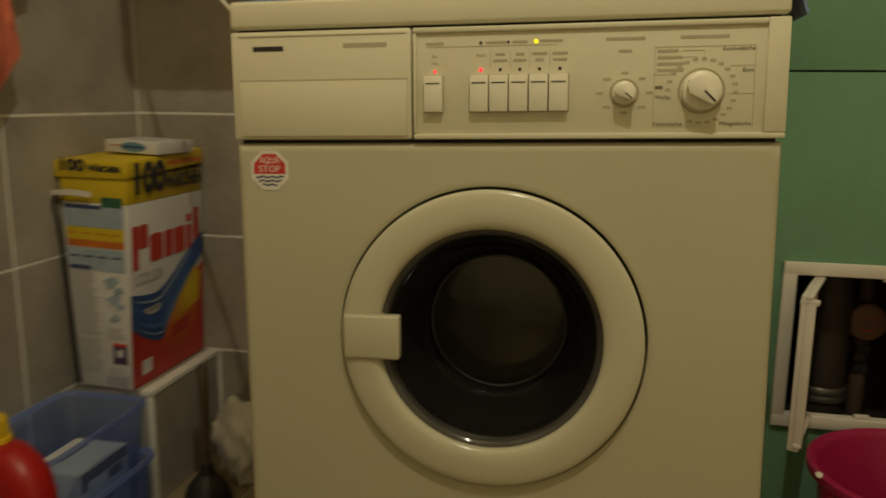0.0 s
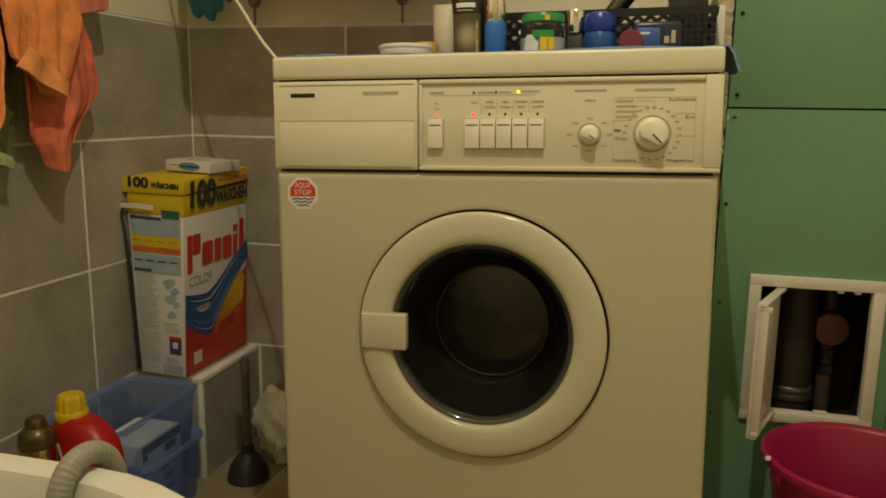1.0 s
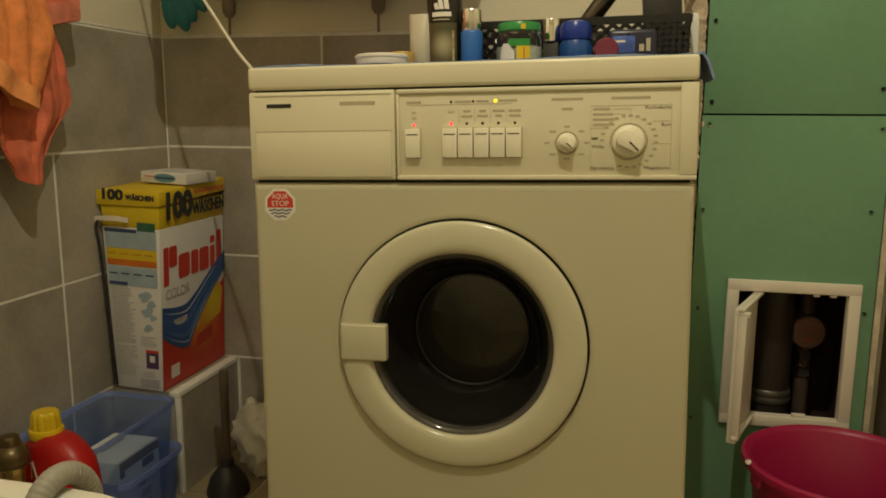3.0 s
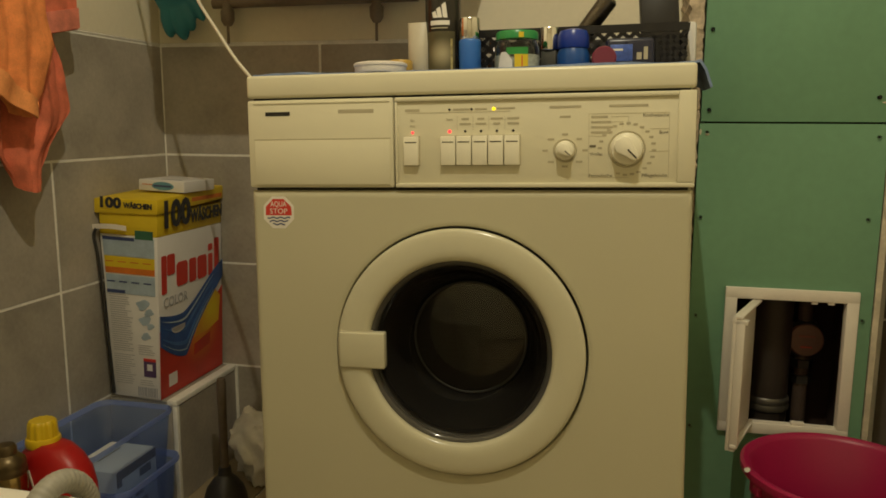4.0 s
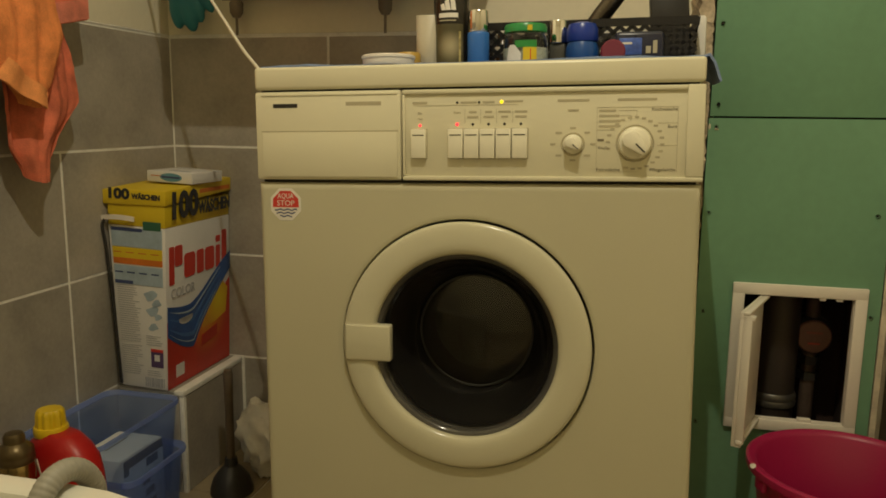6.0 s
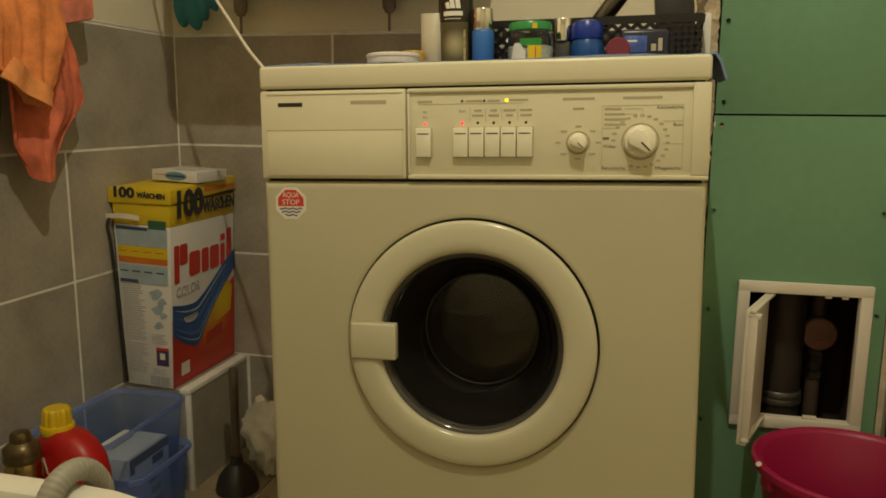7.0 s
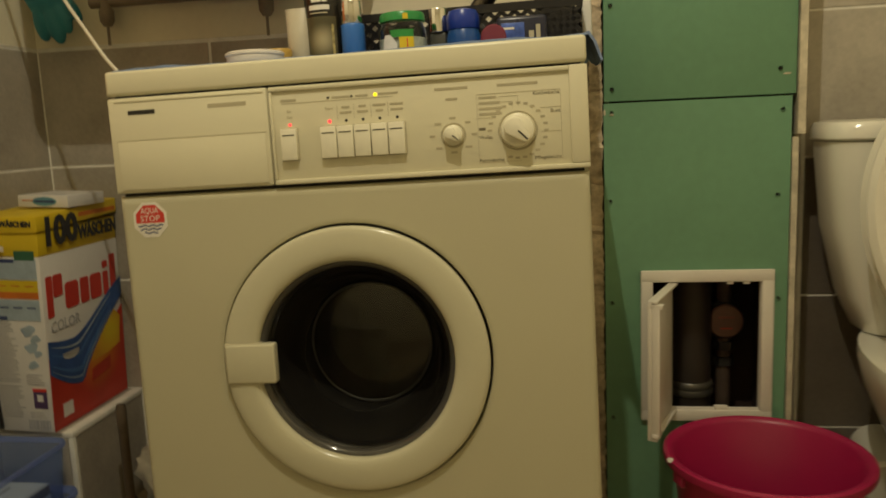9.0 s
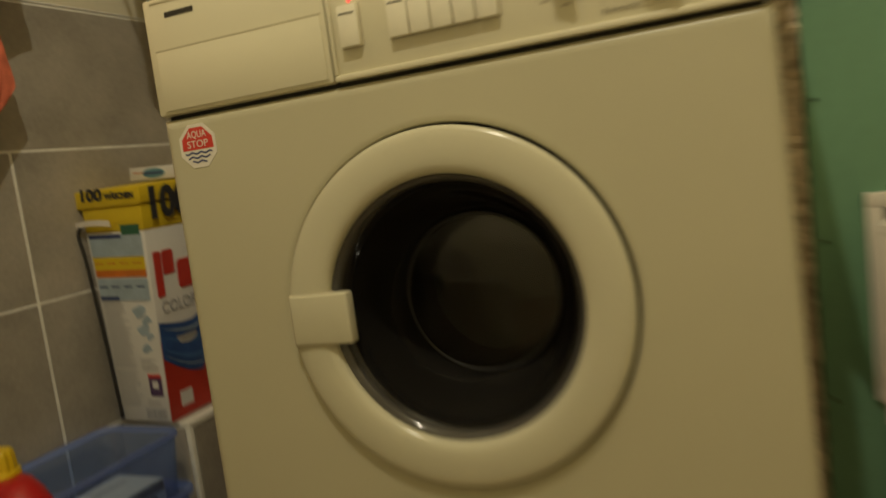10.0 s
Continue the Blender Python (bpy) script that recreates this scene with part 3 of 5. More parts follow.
leaf = part("door", box(0, 0.150, -0.003, 0.003, 0.246, 0.470, 0.0015), WHITE, hatch, "small open hatch door")
leaf.matrix_basis = pose(-0.071, 0.006, 0.0285, 0, 0, -110)
for b in ((0.0, 0.150, 0.003, 0.012, 0.4655, 0.470), (0, 0.150, 0.003, 0.012, 0.246, 0.2505), (0.142, 0.150, 0.003, 0.016, 0.252, 0.4645)):
    part("stiffening_rib", box(*b, 0.001), WHITE, leaf)
part("hinge_clip", box(0.135, 0.150, -0.004, 0.020, 0.4575, 0.4640, 0.001), WHITE, leaf)
part("hinge_clip", box(0.138, 0.152, 0.004, 0.014, 0.2515, 0.2580, 0.001), WHITE, leaf)

# pipes and the meter in the shaft
stack = thing("waste_pipe", (0.478, 0.515, 0.008), "dull grey vertical waste pipe with a socket ring, darkened for the shaft's shade", "pipe")
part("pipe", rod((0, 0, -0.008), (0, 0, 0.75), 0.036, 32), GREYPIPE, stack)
part("socket", lathe([(0.0365, 0.262), (0.0395, 0.264), (0.0405, 0.270), (0.0385, 0.275), (0.0400, 0.279), (0.0390, 0.286), (0.0365, 0.289)], 32), mat("dull_socket", (0.12, 0.11, 0.095), 0.35, 0.5), stack, "shiny socket ring")
meter = thing("water_meter", (0.541, 0.512, 0), "round water meter with a pale reddish dial on a dark pipe", "water meter")
part("pipe", rod((0, 0.03, 0), (0, 0.03, 0.75), 0.013, 18), mat("rusty_pipe", (0.09, 0.06, 0.045), 0.6, vary=0.3, scale=30), meter)
part("housing", lathe([(0, 0.05), (0.026, 0.05), (0.036, 0.040), (0.036, 0.006), (0.033, 0.0), (0.029, 0.0)], 36, Matrix.Translation((0, 0.03, 0.402)) @ Matrix.Rotation(radians(90), 4, "X") @ Matrix.Translation((0, 0, -0.03))), RUBBER, meter)
part("dial", lathe([(0, 0.003), (0.0285, 0.003), (0.031, 0.0), (0.031, -0.004)], 36, Matrix.Translation((0, 0.008, 0.402)) @ Matrix.Rotation(radians(90), 4, "X")), mat("pale_red_dial", (0.24, 0.13, 0.11), 0.4, vary=0.15, scale=60), meter, "pale reddish dial face")
part("print_bar", box(-0.014, 0.014, 0.0035, 0.0048, 0.408, 0.412), mat("dial_print", (0.35, 0.12, 0.1), 0.5), meter)
part("print_bar", box(-0.010, 0.010, 0.0035, 0.0048, 0.388, 0.391), mat("dial_print_light", (0.6, 0.1, 0.08), 0.5), meter)
for z in (0.345, 0.315):
    part("pipe_nut", rod((0, 0.03, z), (0, 0.03, z + 0.016), 0.019, 6), RUBBER, meter)

# ---- bucket ----
bucket = thing("bucket", (0.5400, 0.226, 0), "empty magenta plastic bucket with a rolled rim", "bucket")
part("shell", lathe([(0, 0.002), (0.095, 0.0), (0.100, 0.004), (0.132, 0.261), (0.135, 0.265), (0.1450, 0.267), (0.1465, 0.271), (0.1460, 0.279), (0.1415, 0.2815), (0.1355, 0.2800), (0.1300, 0.273), (0.0980, 0.010), (0, 0.008)], 72), MAGENTA, bucket)
for a in (-160, 20):
    c, s = math.cos(radians(a)), math.sin(radians(a))
    part("handle_lug", box(-0.012, 0.012, -0.004, 0.004, -0.018, 0.014, 0.002), MAGENTA, bucket).matrix_basis = pose(0.1390 * c, 0.1390 * s, 0.267, 0, 0, a + 90)
part("worn_spot", lathe([(0, 0.0008), (0.005, 0.0006), (0.007, 0.0)], 7, Matrix.Translation((-0.1415, -0.032, 0.2795)) @ Matrix.Rotation(radians(-25), 4, "Y") @ Matrix.Diagonal((0.7, 1.5, 1, 1))), WHITE, bucket, "pale chipped spot on the rim")

# ---- toilet ----
toilet = thing("toilet", (0.868, 0.425, 0), "white ceramic toilet with cistern and raised lid", "toilet")
toilet.scale = (1, 1, 1.045)


def loft(rows, seg=40, power=2.6):
    """Stacked rounded outlines: (z, half width, y front, y back)."""
    bm = bmesh.new()
    rings = []
    for z, w, y0, y1 in rows:
        ring = []
        for k in range(seg):
            a = 2 * math.pi * k / seg
            c, s = math.cos(a), math.sin(a)
            ring.append(bm.verts.new((w * math.copysign(abs(c) ** (2 / power), c), (y0 + y1) / 2 + (y1 - y0) / 2 * math.copysign(abs(s) ** (2 / power), s), z)))
        rings.append(ring)
    for a, b in zip(rings, rings[1:]):
        for k in range(seg):
            bm.faces.new((a[k], a[(k + 1) % seg], b[(k + 1) % seg], b[k]))
    bm.faces.new(rings[0][::-1])
    bm.faces.new(rings[-1])
    return bm


part("cistern", loft([(0.385, 0.120, -0.03, 0.09), (0.395, 0.135, -0.055, 0.095), (0.45, 0.162, -0.068, 0.097), (0.56, 0.190, -0.075, 0.098), (0.68, 0.203, -0.078, 0.099), (0.692, 0.203, -0.078, 0.099)], 56, 4), CERAMIC, toilet)
part("cistern_lid", loft([(0.6935, 0.205, -0.080, 0.101), (0.697, 0.209, -0.084, 0.104), (0.712, 0.209, -0.084, 0.104), (0.721, 0.203, -0.078, 0.098), (0.724, 0.185, -0.062, 0.082)], 56, 4), CERAMIC, toilet)
part("flush_knob", rod((-0.06, -0.082, 0.660), (-0.06, -0.106, 0.660), 0.020, 28, 0.004), WHITE, toilet)
part("bowl", loft([(0.0, 0.10, -0.33, 0.05), (0.02, 0.095, -0.32, 0.05), (0.14, 0.085, -0.33, 0.06), (0.24, 0.115, -0.42, 0.08), (0.33, 0.165, -0.50, 0.085), (0.375, 0.182, -0.53, 0.075), (0.392, 0.180, -0.53, 0.075)], 56, 2.3), CERAMIC, toilet)
SEAT = mat("white_seat_plastic", (0.74, 0.70, 0.60), 0.25, vary=0.03, bump=0.0)
lid = part("lid", lathe([(0, 0.0), (0.15, 0.0), (0.178, 0.003), (0.186, 0.010), (0.180, 0.018), (0.15, 0.021), (0, 0.022)], 64, Matrix.Translation((0, -0.115, 0.595)) @ Matrix.Rotation(radians(82), 4, "X") @ Matrix.Diagonal((1.0, 1.14, 1, 1))), SEAT, toilet, "raised seat lid")
part("seat_ring", lathe([(0.115, 0.0), (0.178, 0.0), (0.186, 0.008), (0.178, 0.016), (0.118, 0.016), (0.112, 0.008), (0.115, 0.0)], 64, Matrix.Translation((0, -0.145, 0.593)) @ Matrix.Rotation(radians(80), 4, "X") @ Matrix.Diagonal((1.0, 1.14, 1, 1))), SEAT, toilet, "raised seat ring")
part("drain_pipe", rod((-0.085, -0.02, 0.138), (-0.060, 0.108, 0.158), 0.044, 32, 0.006), CERAMIC, toilet)

# ---- bathtub and what lies over its rim ----
tub = thing("bathtub", (-0.420, -1.313, 0), "white bathtub with a rounded rim", "bathtub")


def rounded(w, l, r, n=10):
    out = []
    for cx, cy, a0 in ((w - r, l - r, 0), (-w + r, l - r, 90), (-w + r, -l + r, 180), (w - r, -l + r, 270)):
        for k in range(n + 1):
            a = radians(a0 + 90 * k / n)
            out.append((cx + r * math.cos(a), cy + r * math.sin(a)))
    return out


bm = bmesh.new()
rings = []
for inset, z, r in ((0.012, 0.0, 0.12), (0.012, 0.455, 0.12), (0.003, 0.462, 0.13), (0.0, 0.478, 0.13), (0.003, 0.492, 0.13), (0.010, 0.5005, 0.125), (0.022, 0.501, 0.12), (0.030, 0.497, 0.12), (0.035, 0.484, 0.12), (0.070, 0.20, 0.10), (0.13, 0.12, 0.10), (0.2, 0.105, 0.08)):
    rings.append([bm.verts.new((x, y, z)) for x, y in rounded(0.418 - inset, 0.83 - inset, r + 0.09)])
for a, b in zip(rings, rings[1:]):
    for k in range(len(a)):
        bm.faces.new((a[k], a[(k + 1) % len(a)], b[(k + 1) % len(a)], b[k]))
bm.faces.new(rings[-1])
part("shell", bm, ACRYLIC, tub)

hose = thing("drain_hose", (-0.230, -0.501, 0), "grey corrugated drain hose hooked over the bathtub rim", "hose")
ribs = lambda s: 0.0095 + 0.00016 * math.sin(s * 2 * math.pi / 0.0042)
part("hose", tube([(0.020, 0.060, 0.03), (0.010, 0.045, 0.30), (0.003, 0.034, 0.46), (0.002, 0.029, 0.494), (0.000, 0.012, 0.5115), (-0.002, -0.010, 0.5115), (-0.003, -0.026, 0.494), (-0.003, -0.036, 0.45), (-0.003, -0.042, 0.36)], ribs, 18, 90), mat("grey_hose_plastic", (0.29, 0.275, 0.235), 0.5, vary=0.08), hose)

# ---- bottles and bin on the floor ----
YELLOWP = mat("yellow_cap_plastic", (0.72, 0.50, 0.015), 0.35, vary=0.06, scale=20)
REDP = mat("red_bottle_plastic", (0.44, 0.012, 0.012), 0.33, vary=0.06, scale=9)
bottle = thing("detergent_bottle", (-0.705, 0.050, 0), "red laundry detergent bottle with a ribbed yellow cap", "bottle", turn=(0, 0, -12))
bottle.scale = (0.95, 0.95, 0.92)
part("body", loft([(0.0, 0.074, -0.034, 0.034), (0.006, 0.083, -0.040, 0.040), (0.12, 0.086, -0.043, 0.043), (0.19, 0.086, -0.043, 0.043), (0.225, 0.084, -0.042, 0.042), (0.255, 0.076, -0.040, 0.040), (0.276, 0.060, -0.034, 0.034), (0.291, 0.040, -0.026, 0.026), (0.296, 0.030, -0.020, 0.020)], 48, 2.5), REDP, bottle)
cap = part("cap", lathe([(0.0280, 0.287), (0.0290, 0.291), (0.0290, 0.299), (0.0275, 0.303), (0.0240, 0.304)], 48, Matrix.Translation((-0.024, 0, 0))), YELLOWP, bottle, "yellow screw cap")
bm = bmesh.new()
rings = []
for z, s in ((0.302, 1.0), (0.325, 0.94), (0.331, 0.90), (0.334, 0.80)):
    rings.append([bm.verts.new((-0.024 + (0.0245 + 0.0012 * math.cos(12 * a)) * s * math.cos(a), (0.0245 + 0.0012 * math.cos(12 * a)) * s * math.sin(a), z)) for a in [2 * math.pi * k / 96 for k in range(96)]])
for a, b in zip(rings, rings[1:]):
    for k in range(96):
        bm.faces.new((a[k], a[(k + 1) % 96], b[(k + 1) % 96], b[k]))
bm.faces.new(rings[-1])
part("grip", bm, YELLOWP, cap)
part("label_mark", join(extrude([(-0.012, 0), (-0.008, 0), (0.001, 0.030), (-0.003, 0.030)], 0.001), extrude([(0.008, 0), (0.012, 0), (0.003, 0.030), (-0.001, 0.030)], 0.001)), WHITEPRINT, bottle, "white mark on the label").location = (-0.012, -0.0428, 0.228)

can = thing("spray_can", (-0.742, -0.010, 0), "gold spray can with a domed cap", "spray can")
can.scale = (1, 1, 0.955)
GOLD = mat("gold_lacquer", (0.42, 0.31, 0.13), 0.22, 1.0, vary=0.08, scale=20)
part("body", lathe([(0, 0.0), (0.027, 0.0), (0.0285, 0.004), (0.0285, 0.240), (0.0265, 0.250), (0.0245, 0.254)], 40), GOLD, can)
part("cap", lathe([(0.0275, 0.252), (0.0290, 0.255), (0.0290, 0.262), (0.0280, 0.264), (0.0285, 0.267), (0.0275, 0.276), (0.020, 0.284), (0.0165, 0.287), (0.0160, 0.298), (0.013, 0.303), (0, 0.305)], 40), mat("dark_gold_plastic", (0.125, 0.09, 0.042), 0.30, 0.6), can)



def milky(name, tint, body, see):
    """Thin translucent plastic: partly seen through, partly glowing with the light behind it."""
    m = bpy.data.materials.new(name)
    m.use_nodes = True
    nt = m.node_tree
    nt.nodes.remove(nt.nodes["Principled BSDF"])
    through_it, skin, back, gloss = (nt.nodes.new(k) for k in ("ShaderNodeBsdfTransparent", "ShaderNodeBsdfDiffuse", "ShaderNodeBsdfTranslucent", "ShaderNodeBsdfGlossy"))
    through_it.inputs["Color"].default_value = (*tint, 1)
    skin.inputs["Color"].default_value = back.inputs["Color"].default_value = (*body, 1)
    gloss.inputs["Roughness"].default_value = 0.22
    last = skin.outputs[0]
    for other, amount in ((back, 0.45), (through_it, see), (gloss, 0.06)):
        mix = nt.nodes.new("ShaderNodeMixShader")
        mix.inputs[0].default_value = amount
        nt.links.new(last, mix.inputs[1])
        nt.links.new(other.outputs[0], mix.inputs[2])
        last = mix.outputs[0]
    nt.links.new(last, nt.nodes["Material Output"].inputs["Surface"])
    return m


BLUEBOX = milky("translucent_blue_plastic", (0.80, 0.88, 1.0), (0.42, 0.54, 0.98), 0.83)
BLUERIM = milky("blue_plastic_rim", (0.70, 0.80, 1.0), (0.42, 0.53, 0.96), 0.55)


def tray_shell(rows, closed):
    bm = bmesh.new()
    rings = [[bm.verts.new((x, y, z)) for x, y in rounded(w, l, 0.028, 6)] for w, l, z in rows]
    for a, b in zip(rings, rings[1:]):
        for k in range(len(a)):
            bm.faces.new((a[k], a[(k + 1) % len(a)], b[(k + 1) % len(a)], b[k]))
    if closed:
        bm.faces.new(rings[-1])
        bm.faces.new(rings[0][::-1])
    return bm


lower_box = thing("storage_box", (-0.7365, 0.243, 0), "low translucent blue plastic box with another box set in it", "storage box")
part("shell", tray_shell(((0.074, 0.082, 0.001), (0.077, 0.085, 0.004), (0.0835, 0.094, 0.124), (0.0820, 0.0925, 0.124), (0.075, 0.083, 0.007)), True), BLUEBOX, lower_box)
part("rim", tray_shell(((0.0835, 0.094, 0.1242), (0.0885, 0.099, 0.1255), (0.0898, 0.1003, 0.1310), (0.0888, 0.0993, 0.1370), (0.0868, 0.0973, 0.1375), (0.0815, 0.092, 0.1265), (0.0835, 0.094, 0.1242)), False), BLUERIM, lower_box)
upper_box = thing("storage_box", (-0.739, 0.243, 0.0078), "translucent blue plastic storage box with flared sides, lidless", "storage box")
lean = Matrix(((1, 0, 0, 0), (0, 1, -0.20, 0), (0, 0, 1, 0), (0, 0, 0, 1)))  # the near side flares most
for name, rows, closed in (("shell", ((0.060, 0.076, 0.001), (0.063, 0.079, 0.004), (0.0815, 0.1330, 0.218), (0.0800, 0.1315, 0.218), (0.061, 0.077, 0.007)), True),
                           ("rim", ((0.0815, 0.1330, 0.2182), (0.0845, 0.1355, 0.2195), (0.0858, 0.1368, 0.2240), (0.0848, 0.1358, 0.2290), (0.0835, 0.1345, 0.2292), (0.0800, 0.1310, 0.2200), (0.0815, 0.1330, 0.2182)), False)):
    bm = tray_shell(rows, closed)
    bm.transform(lean)
    part(name, bm, BLUERIM if name == "rim" else BLUEBOX, upper_box)
pack = thing("paper_pack", (-0.735, 0.243, 0.0150), "pale packet with dark printed labels standing in the blue box", "packet")
pack.scale = (1, 1, 0.80)
PAPER = mat("pale_paper", (0.72, 0.71, 0.69), 0.7, vary=0.12, scale=18, bump=0.1)
LABEL = mat("dark_label", (0.05, 0.045, 0.05), 0.5, vary=0.4, scale=40)
part("pack", box(-0.052, 0.049, -0.066, 0.062, 0.0, 0.182, 0.004), PAPER, pack)
for y0, y1, z0, z1 in ((-0.064, 0.058, 0.158, 0.180), (-0.064, -0.050, 0.142, 0.158), (0.004, 0.040, 0.134, 0.154), (-0.010, 0.012, 0.090, 0.104), (-0.002, 0.026, 0.060, 0.078), (-0.020, 0.030, 0.030, 0.046)):
    part("label", box(0.0488, 0.0498, y0, y1, z0, z1), LABEL, pack, "dark printed label", smooth=False)
part("tape", box(-0.016, -0.013, -0.030, 0.040, 0.1815, 0.1824), LABEL, pack, smooth=False)

plunger = thing("plunger", (-0.598, 0.412, 0), "drain plunger with black rubber cup and wooden handle", "plunger")
plunger.scale = (0.93, 0.93, 0.98)
part("cup", lathe([(0.030, 0.012), (0.046, 0.0), (0.049, 0.002), (0.048, 0.012), (0.041, 0.034), (0.027, 0.052), (0.016, 0.062), (0.0135, 0.080), (0, 0.081)], 40), RUBBER, plunger)
part("handle", lathe([(0.0095, 0.076), (0.0095, 0.20), (0.0105, 0.268), (0.0085, 0.277), (0, 0.279)], 20), mat("worn_wood", (0.12, 0.09, 0.06), 0.6, vary=0.3, scale=40, bump=0.1), plunger)

bm = bmesh.new()
bmesh.ops.create_icosphere(bm, subdivisions=4, radius=1)
for v in bm.verts:
    p = v.co.copy()
    d = 1 + 0.22 * noise.noise(p * 2.1) + 0.34 * abs(noise.noise(p * 3.6 + Vector((3, 1, 2)))) - 0.16 * abs(noise.noise(p * 8.3)) + 0.04 * noise.noise(p * 19)
    q = p * d
    v.co = Vector((q.x * 0.060 * (1 + 0.45 * p.z) - 0.018 * max(p.z, 0), q.y * 0.060, 0.106 + max(q.z, -0.93) * 0.112))
bag = part("plastic_bag", bm, mat("white_bag_film", (0.90, 0.88, 0.83), 0.34, vary=0.2, scale=14, bump=0.3, fine=60), angle=48)
bag.location = (-0.563, 0.518, 0.0)
bag.scale = (0.92, 0.92, 0.72)
tagged(bag, "crumpled whitish plastic bag on the floor", "bag")

# ---- detergent carton on the ledge ----
carton = thing("detergent_carton", (-0.7705, 0.5035, LEDGE_Z + 0.002), "large washing powder carton with yellow lid and printed sides", "carton", turn=(0, 2.2, 0))
carton.scale = (1, 1, 0.975)
CW, CD = 0.0535, 0.1285
CARD = mat("white_printed_card", (0.74, 0.72, 0.70), 0.45, vary=0.06, scale=10, bump=0.03)
YEL = mat("yellow_printed_card", (0.72, 0.52, 0.02), 0.45, vary=0.06, scale=12, bump=0.03)
REDC = mat("red_orange_print", (0.50, 0.035, 0.02), 0.4, vary=0.35, scale=12, bump=0.0)
ORANGE = mat("orange_print", (0.62, 0.17, 0.02), 0.4, vary=0.3, scale=16, bump=0.0)
BLUEC = mat("blue_print", (0.03, 0.09, 0.30), 0.4, vary=0.45, scale=18, bump=0.0)
PALEBLUE = mat("pale_blue_print", (0.38, 0.47, 0.55), 0.45, vary=0.2, scale=30, bump=0.0)
MIDBLUE = mat("mid_blue_print", (0.06, 0.16, 0.40), 0.4, vary=0.3, scale=20, bump=0.0)
INK = plain("dark_ink", (0.03, 0.03, 0.035), 0.5)
FINE = plain("fine_grey_print", (0.42, 0.42, 0.44), 0.5)


def flared(bm):
    """The side by the wall bulges outwards towards the top."""
    for v in bm.verts:
        v.co.x = CW - (CW - v.co.x) * (1 + 0.235 * min(v.co.z, 0.36) / 0.35)
    return bm


def flare_x(x, z):
    return CW - (CW - x) * (1 + 0.235 * min(z, 0.36) / 0.35)


part("body", flared(box(-CW, CW, -CD, CD, 0, 0.350, 0.003)), CARD, carton)
part("yellow_band", flared(box(-CW + 0.0005, CW - 0.0005, -CD + 0.0005, CD - 0.0005, 0.350, 0.398, 0.002)), YEL, carton)
bm = flared(box(-CW - 0.006, CW + 0.003, -CD - 0.004, CD + 0.002, 0.4005, 0.432, 0.003))
bm.transform(Matrix(((1, 0, 0, 0), (0, 1, 0, 0), (0.03, 0.04, 1, 0), (0, 0, 0, 1))))
part("lid", bm, YEL, carton, "yellow carton lid, slightly bent")
part("torn_flap", sheet(8, 3, lambda u, v: (-CW - 0.042 + 0.085 * u, -CD - 0.009 - 0.006 * math.sin(3 * u), 0.358 + 0.010 * v + 0.006 * math.sin(2.6 * u)), 0.002), WHITE, carton, "white plastic carrying strap")
XF = CW + 0.0012  # printed broad side


def on_side(name, outline, material, lift=0.0, label=""):
    """A printed field on the broad side; outline as (along the side from its front edge, height)."""
    bm = extrude([(a - CD, h) for a, h in outline], 0.0006, Matrix.Rotation(radians(90), 4, "Z"))
    bm.transform(Matrix.Translation((XF + lift, 0, 0)))
    return part(name, bm, material, carton, label, smooth=False)


W2 = 2 * CD
def gradient_print(name, inner, outer, centre, reach):
    """Printing ink that passes from one colour to another round a point of the card."""
    m = mat(name, outer, 0.4, vary=0.2, scale=14, bump=0.0)
    nt = m.node_tree
    bsdf = nt.nodes["Principled BSDF"]
    coord, dist, ramp, mix = (nt.nodes.new(k) for k in ("ShaderNodeTexCoord", "ShaderNodeVectorMath", "ShaderNodeMapRange", "ShaderNodeMix"))
    dist.operation, ramp.interpolation_type, mix.data_type = "DISTANCE", "SMOOTHSTEP", "RGBA"
    dist.inputs[1].default_value = centre
    ramp.inputs["From Max"].default_value = reach
    mix.inputs["A"].default_value = (*inner, 1)
    old = bsdf.inputs["Base Color"].links[0].from_socket
    nt.links.new(coord.outputs["Object"], dist.inputs[0])
    nt.links.new(dist.outputs["Value"], ramp.inputs["Value"])
    nt.links.new(ramp.outputs["Result"], mix.inputs["Factor"])
    nt.links.new(old, mix.inputs["B"])
    nt.links.new(mix.outputs["Result"], bsdf.inputs["Base Color"])
    return m


def ribbon(curve, half, n=18):
    """Outline of a curved stroke that swells in its middle; curve gives (along, height) for 0 to 1."""
    up, low = [], []
    for k in range(n + 1):
        a, h = curve(k / n)
        w = half * math.sin(math.pi * (0.04 + 0.92 * k / n))
        up.append((a, h + w))
        low.append((a, h - w))
    return low + up[::-1]


def wave_low(u):
    return 0.118 - 0.046 * math.sin(min(u / 0.40, 1) * math.pi / 2) if u < 0.40 else 0.072 + 0.150 * ((u - 0.40) / 0.60) ** 0.75


def wave_high(u):
    return 0.184 - 0.012 * math.sin(u * 5.2) + 0.068 * max(0.0, u - 0.32) ** 1.3 / 0.60


on_side("red_field", [(0.001, 0.001), (W2 - 0.001, 0.001), (W2 - 0.001, 0.200), (W2 * 0.72, 0.150), (W2 * 0.40, 0.110), (0.001, 0.150)], gradient_print("red_orange_ink", (0.68, 0.26, 0.02), (0.50, 0.035, 0.02), (XF, -CD + W2 * 0.62, 0.120), 0.095))
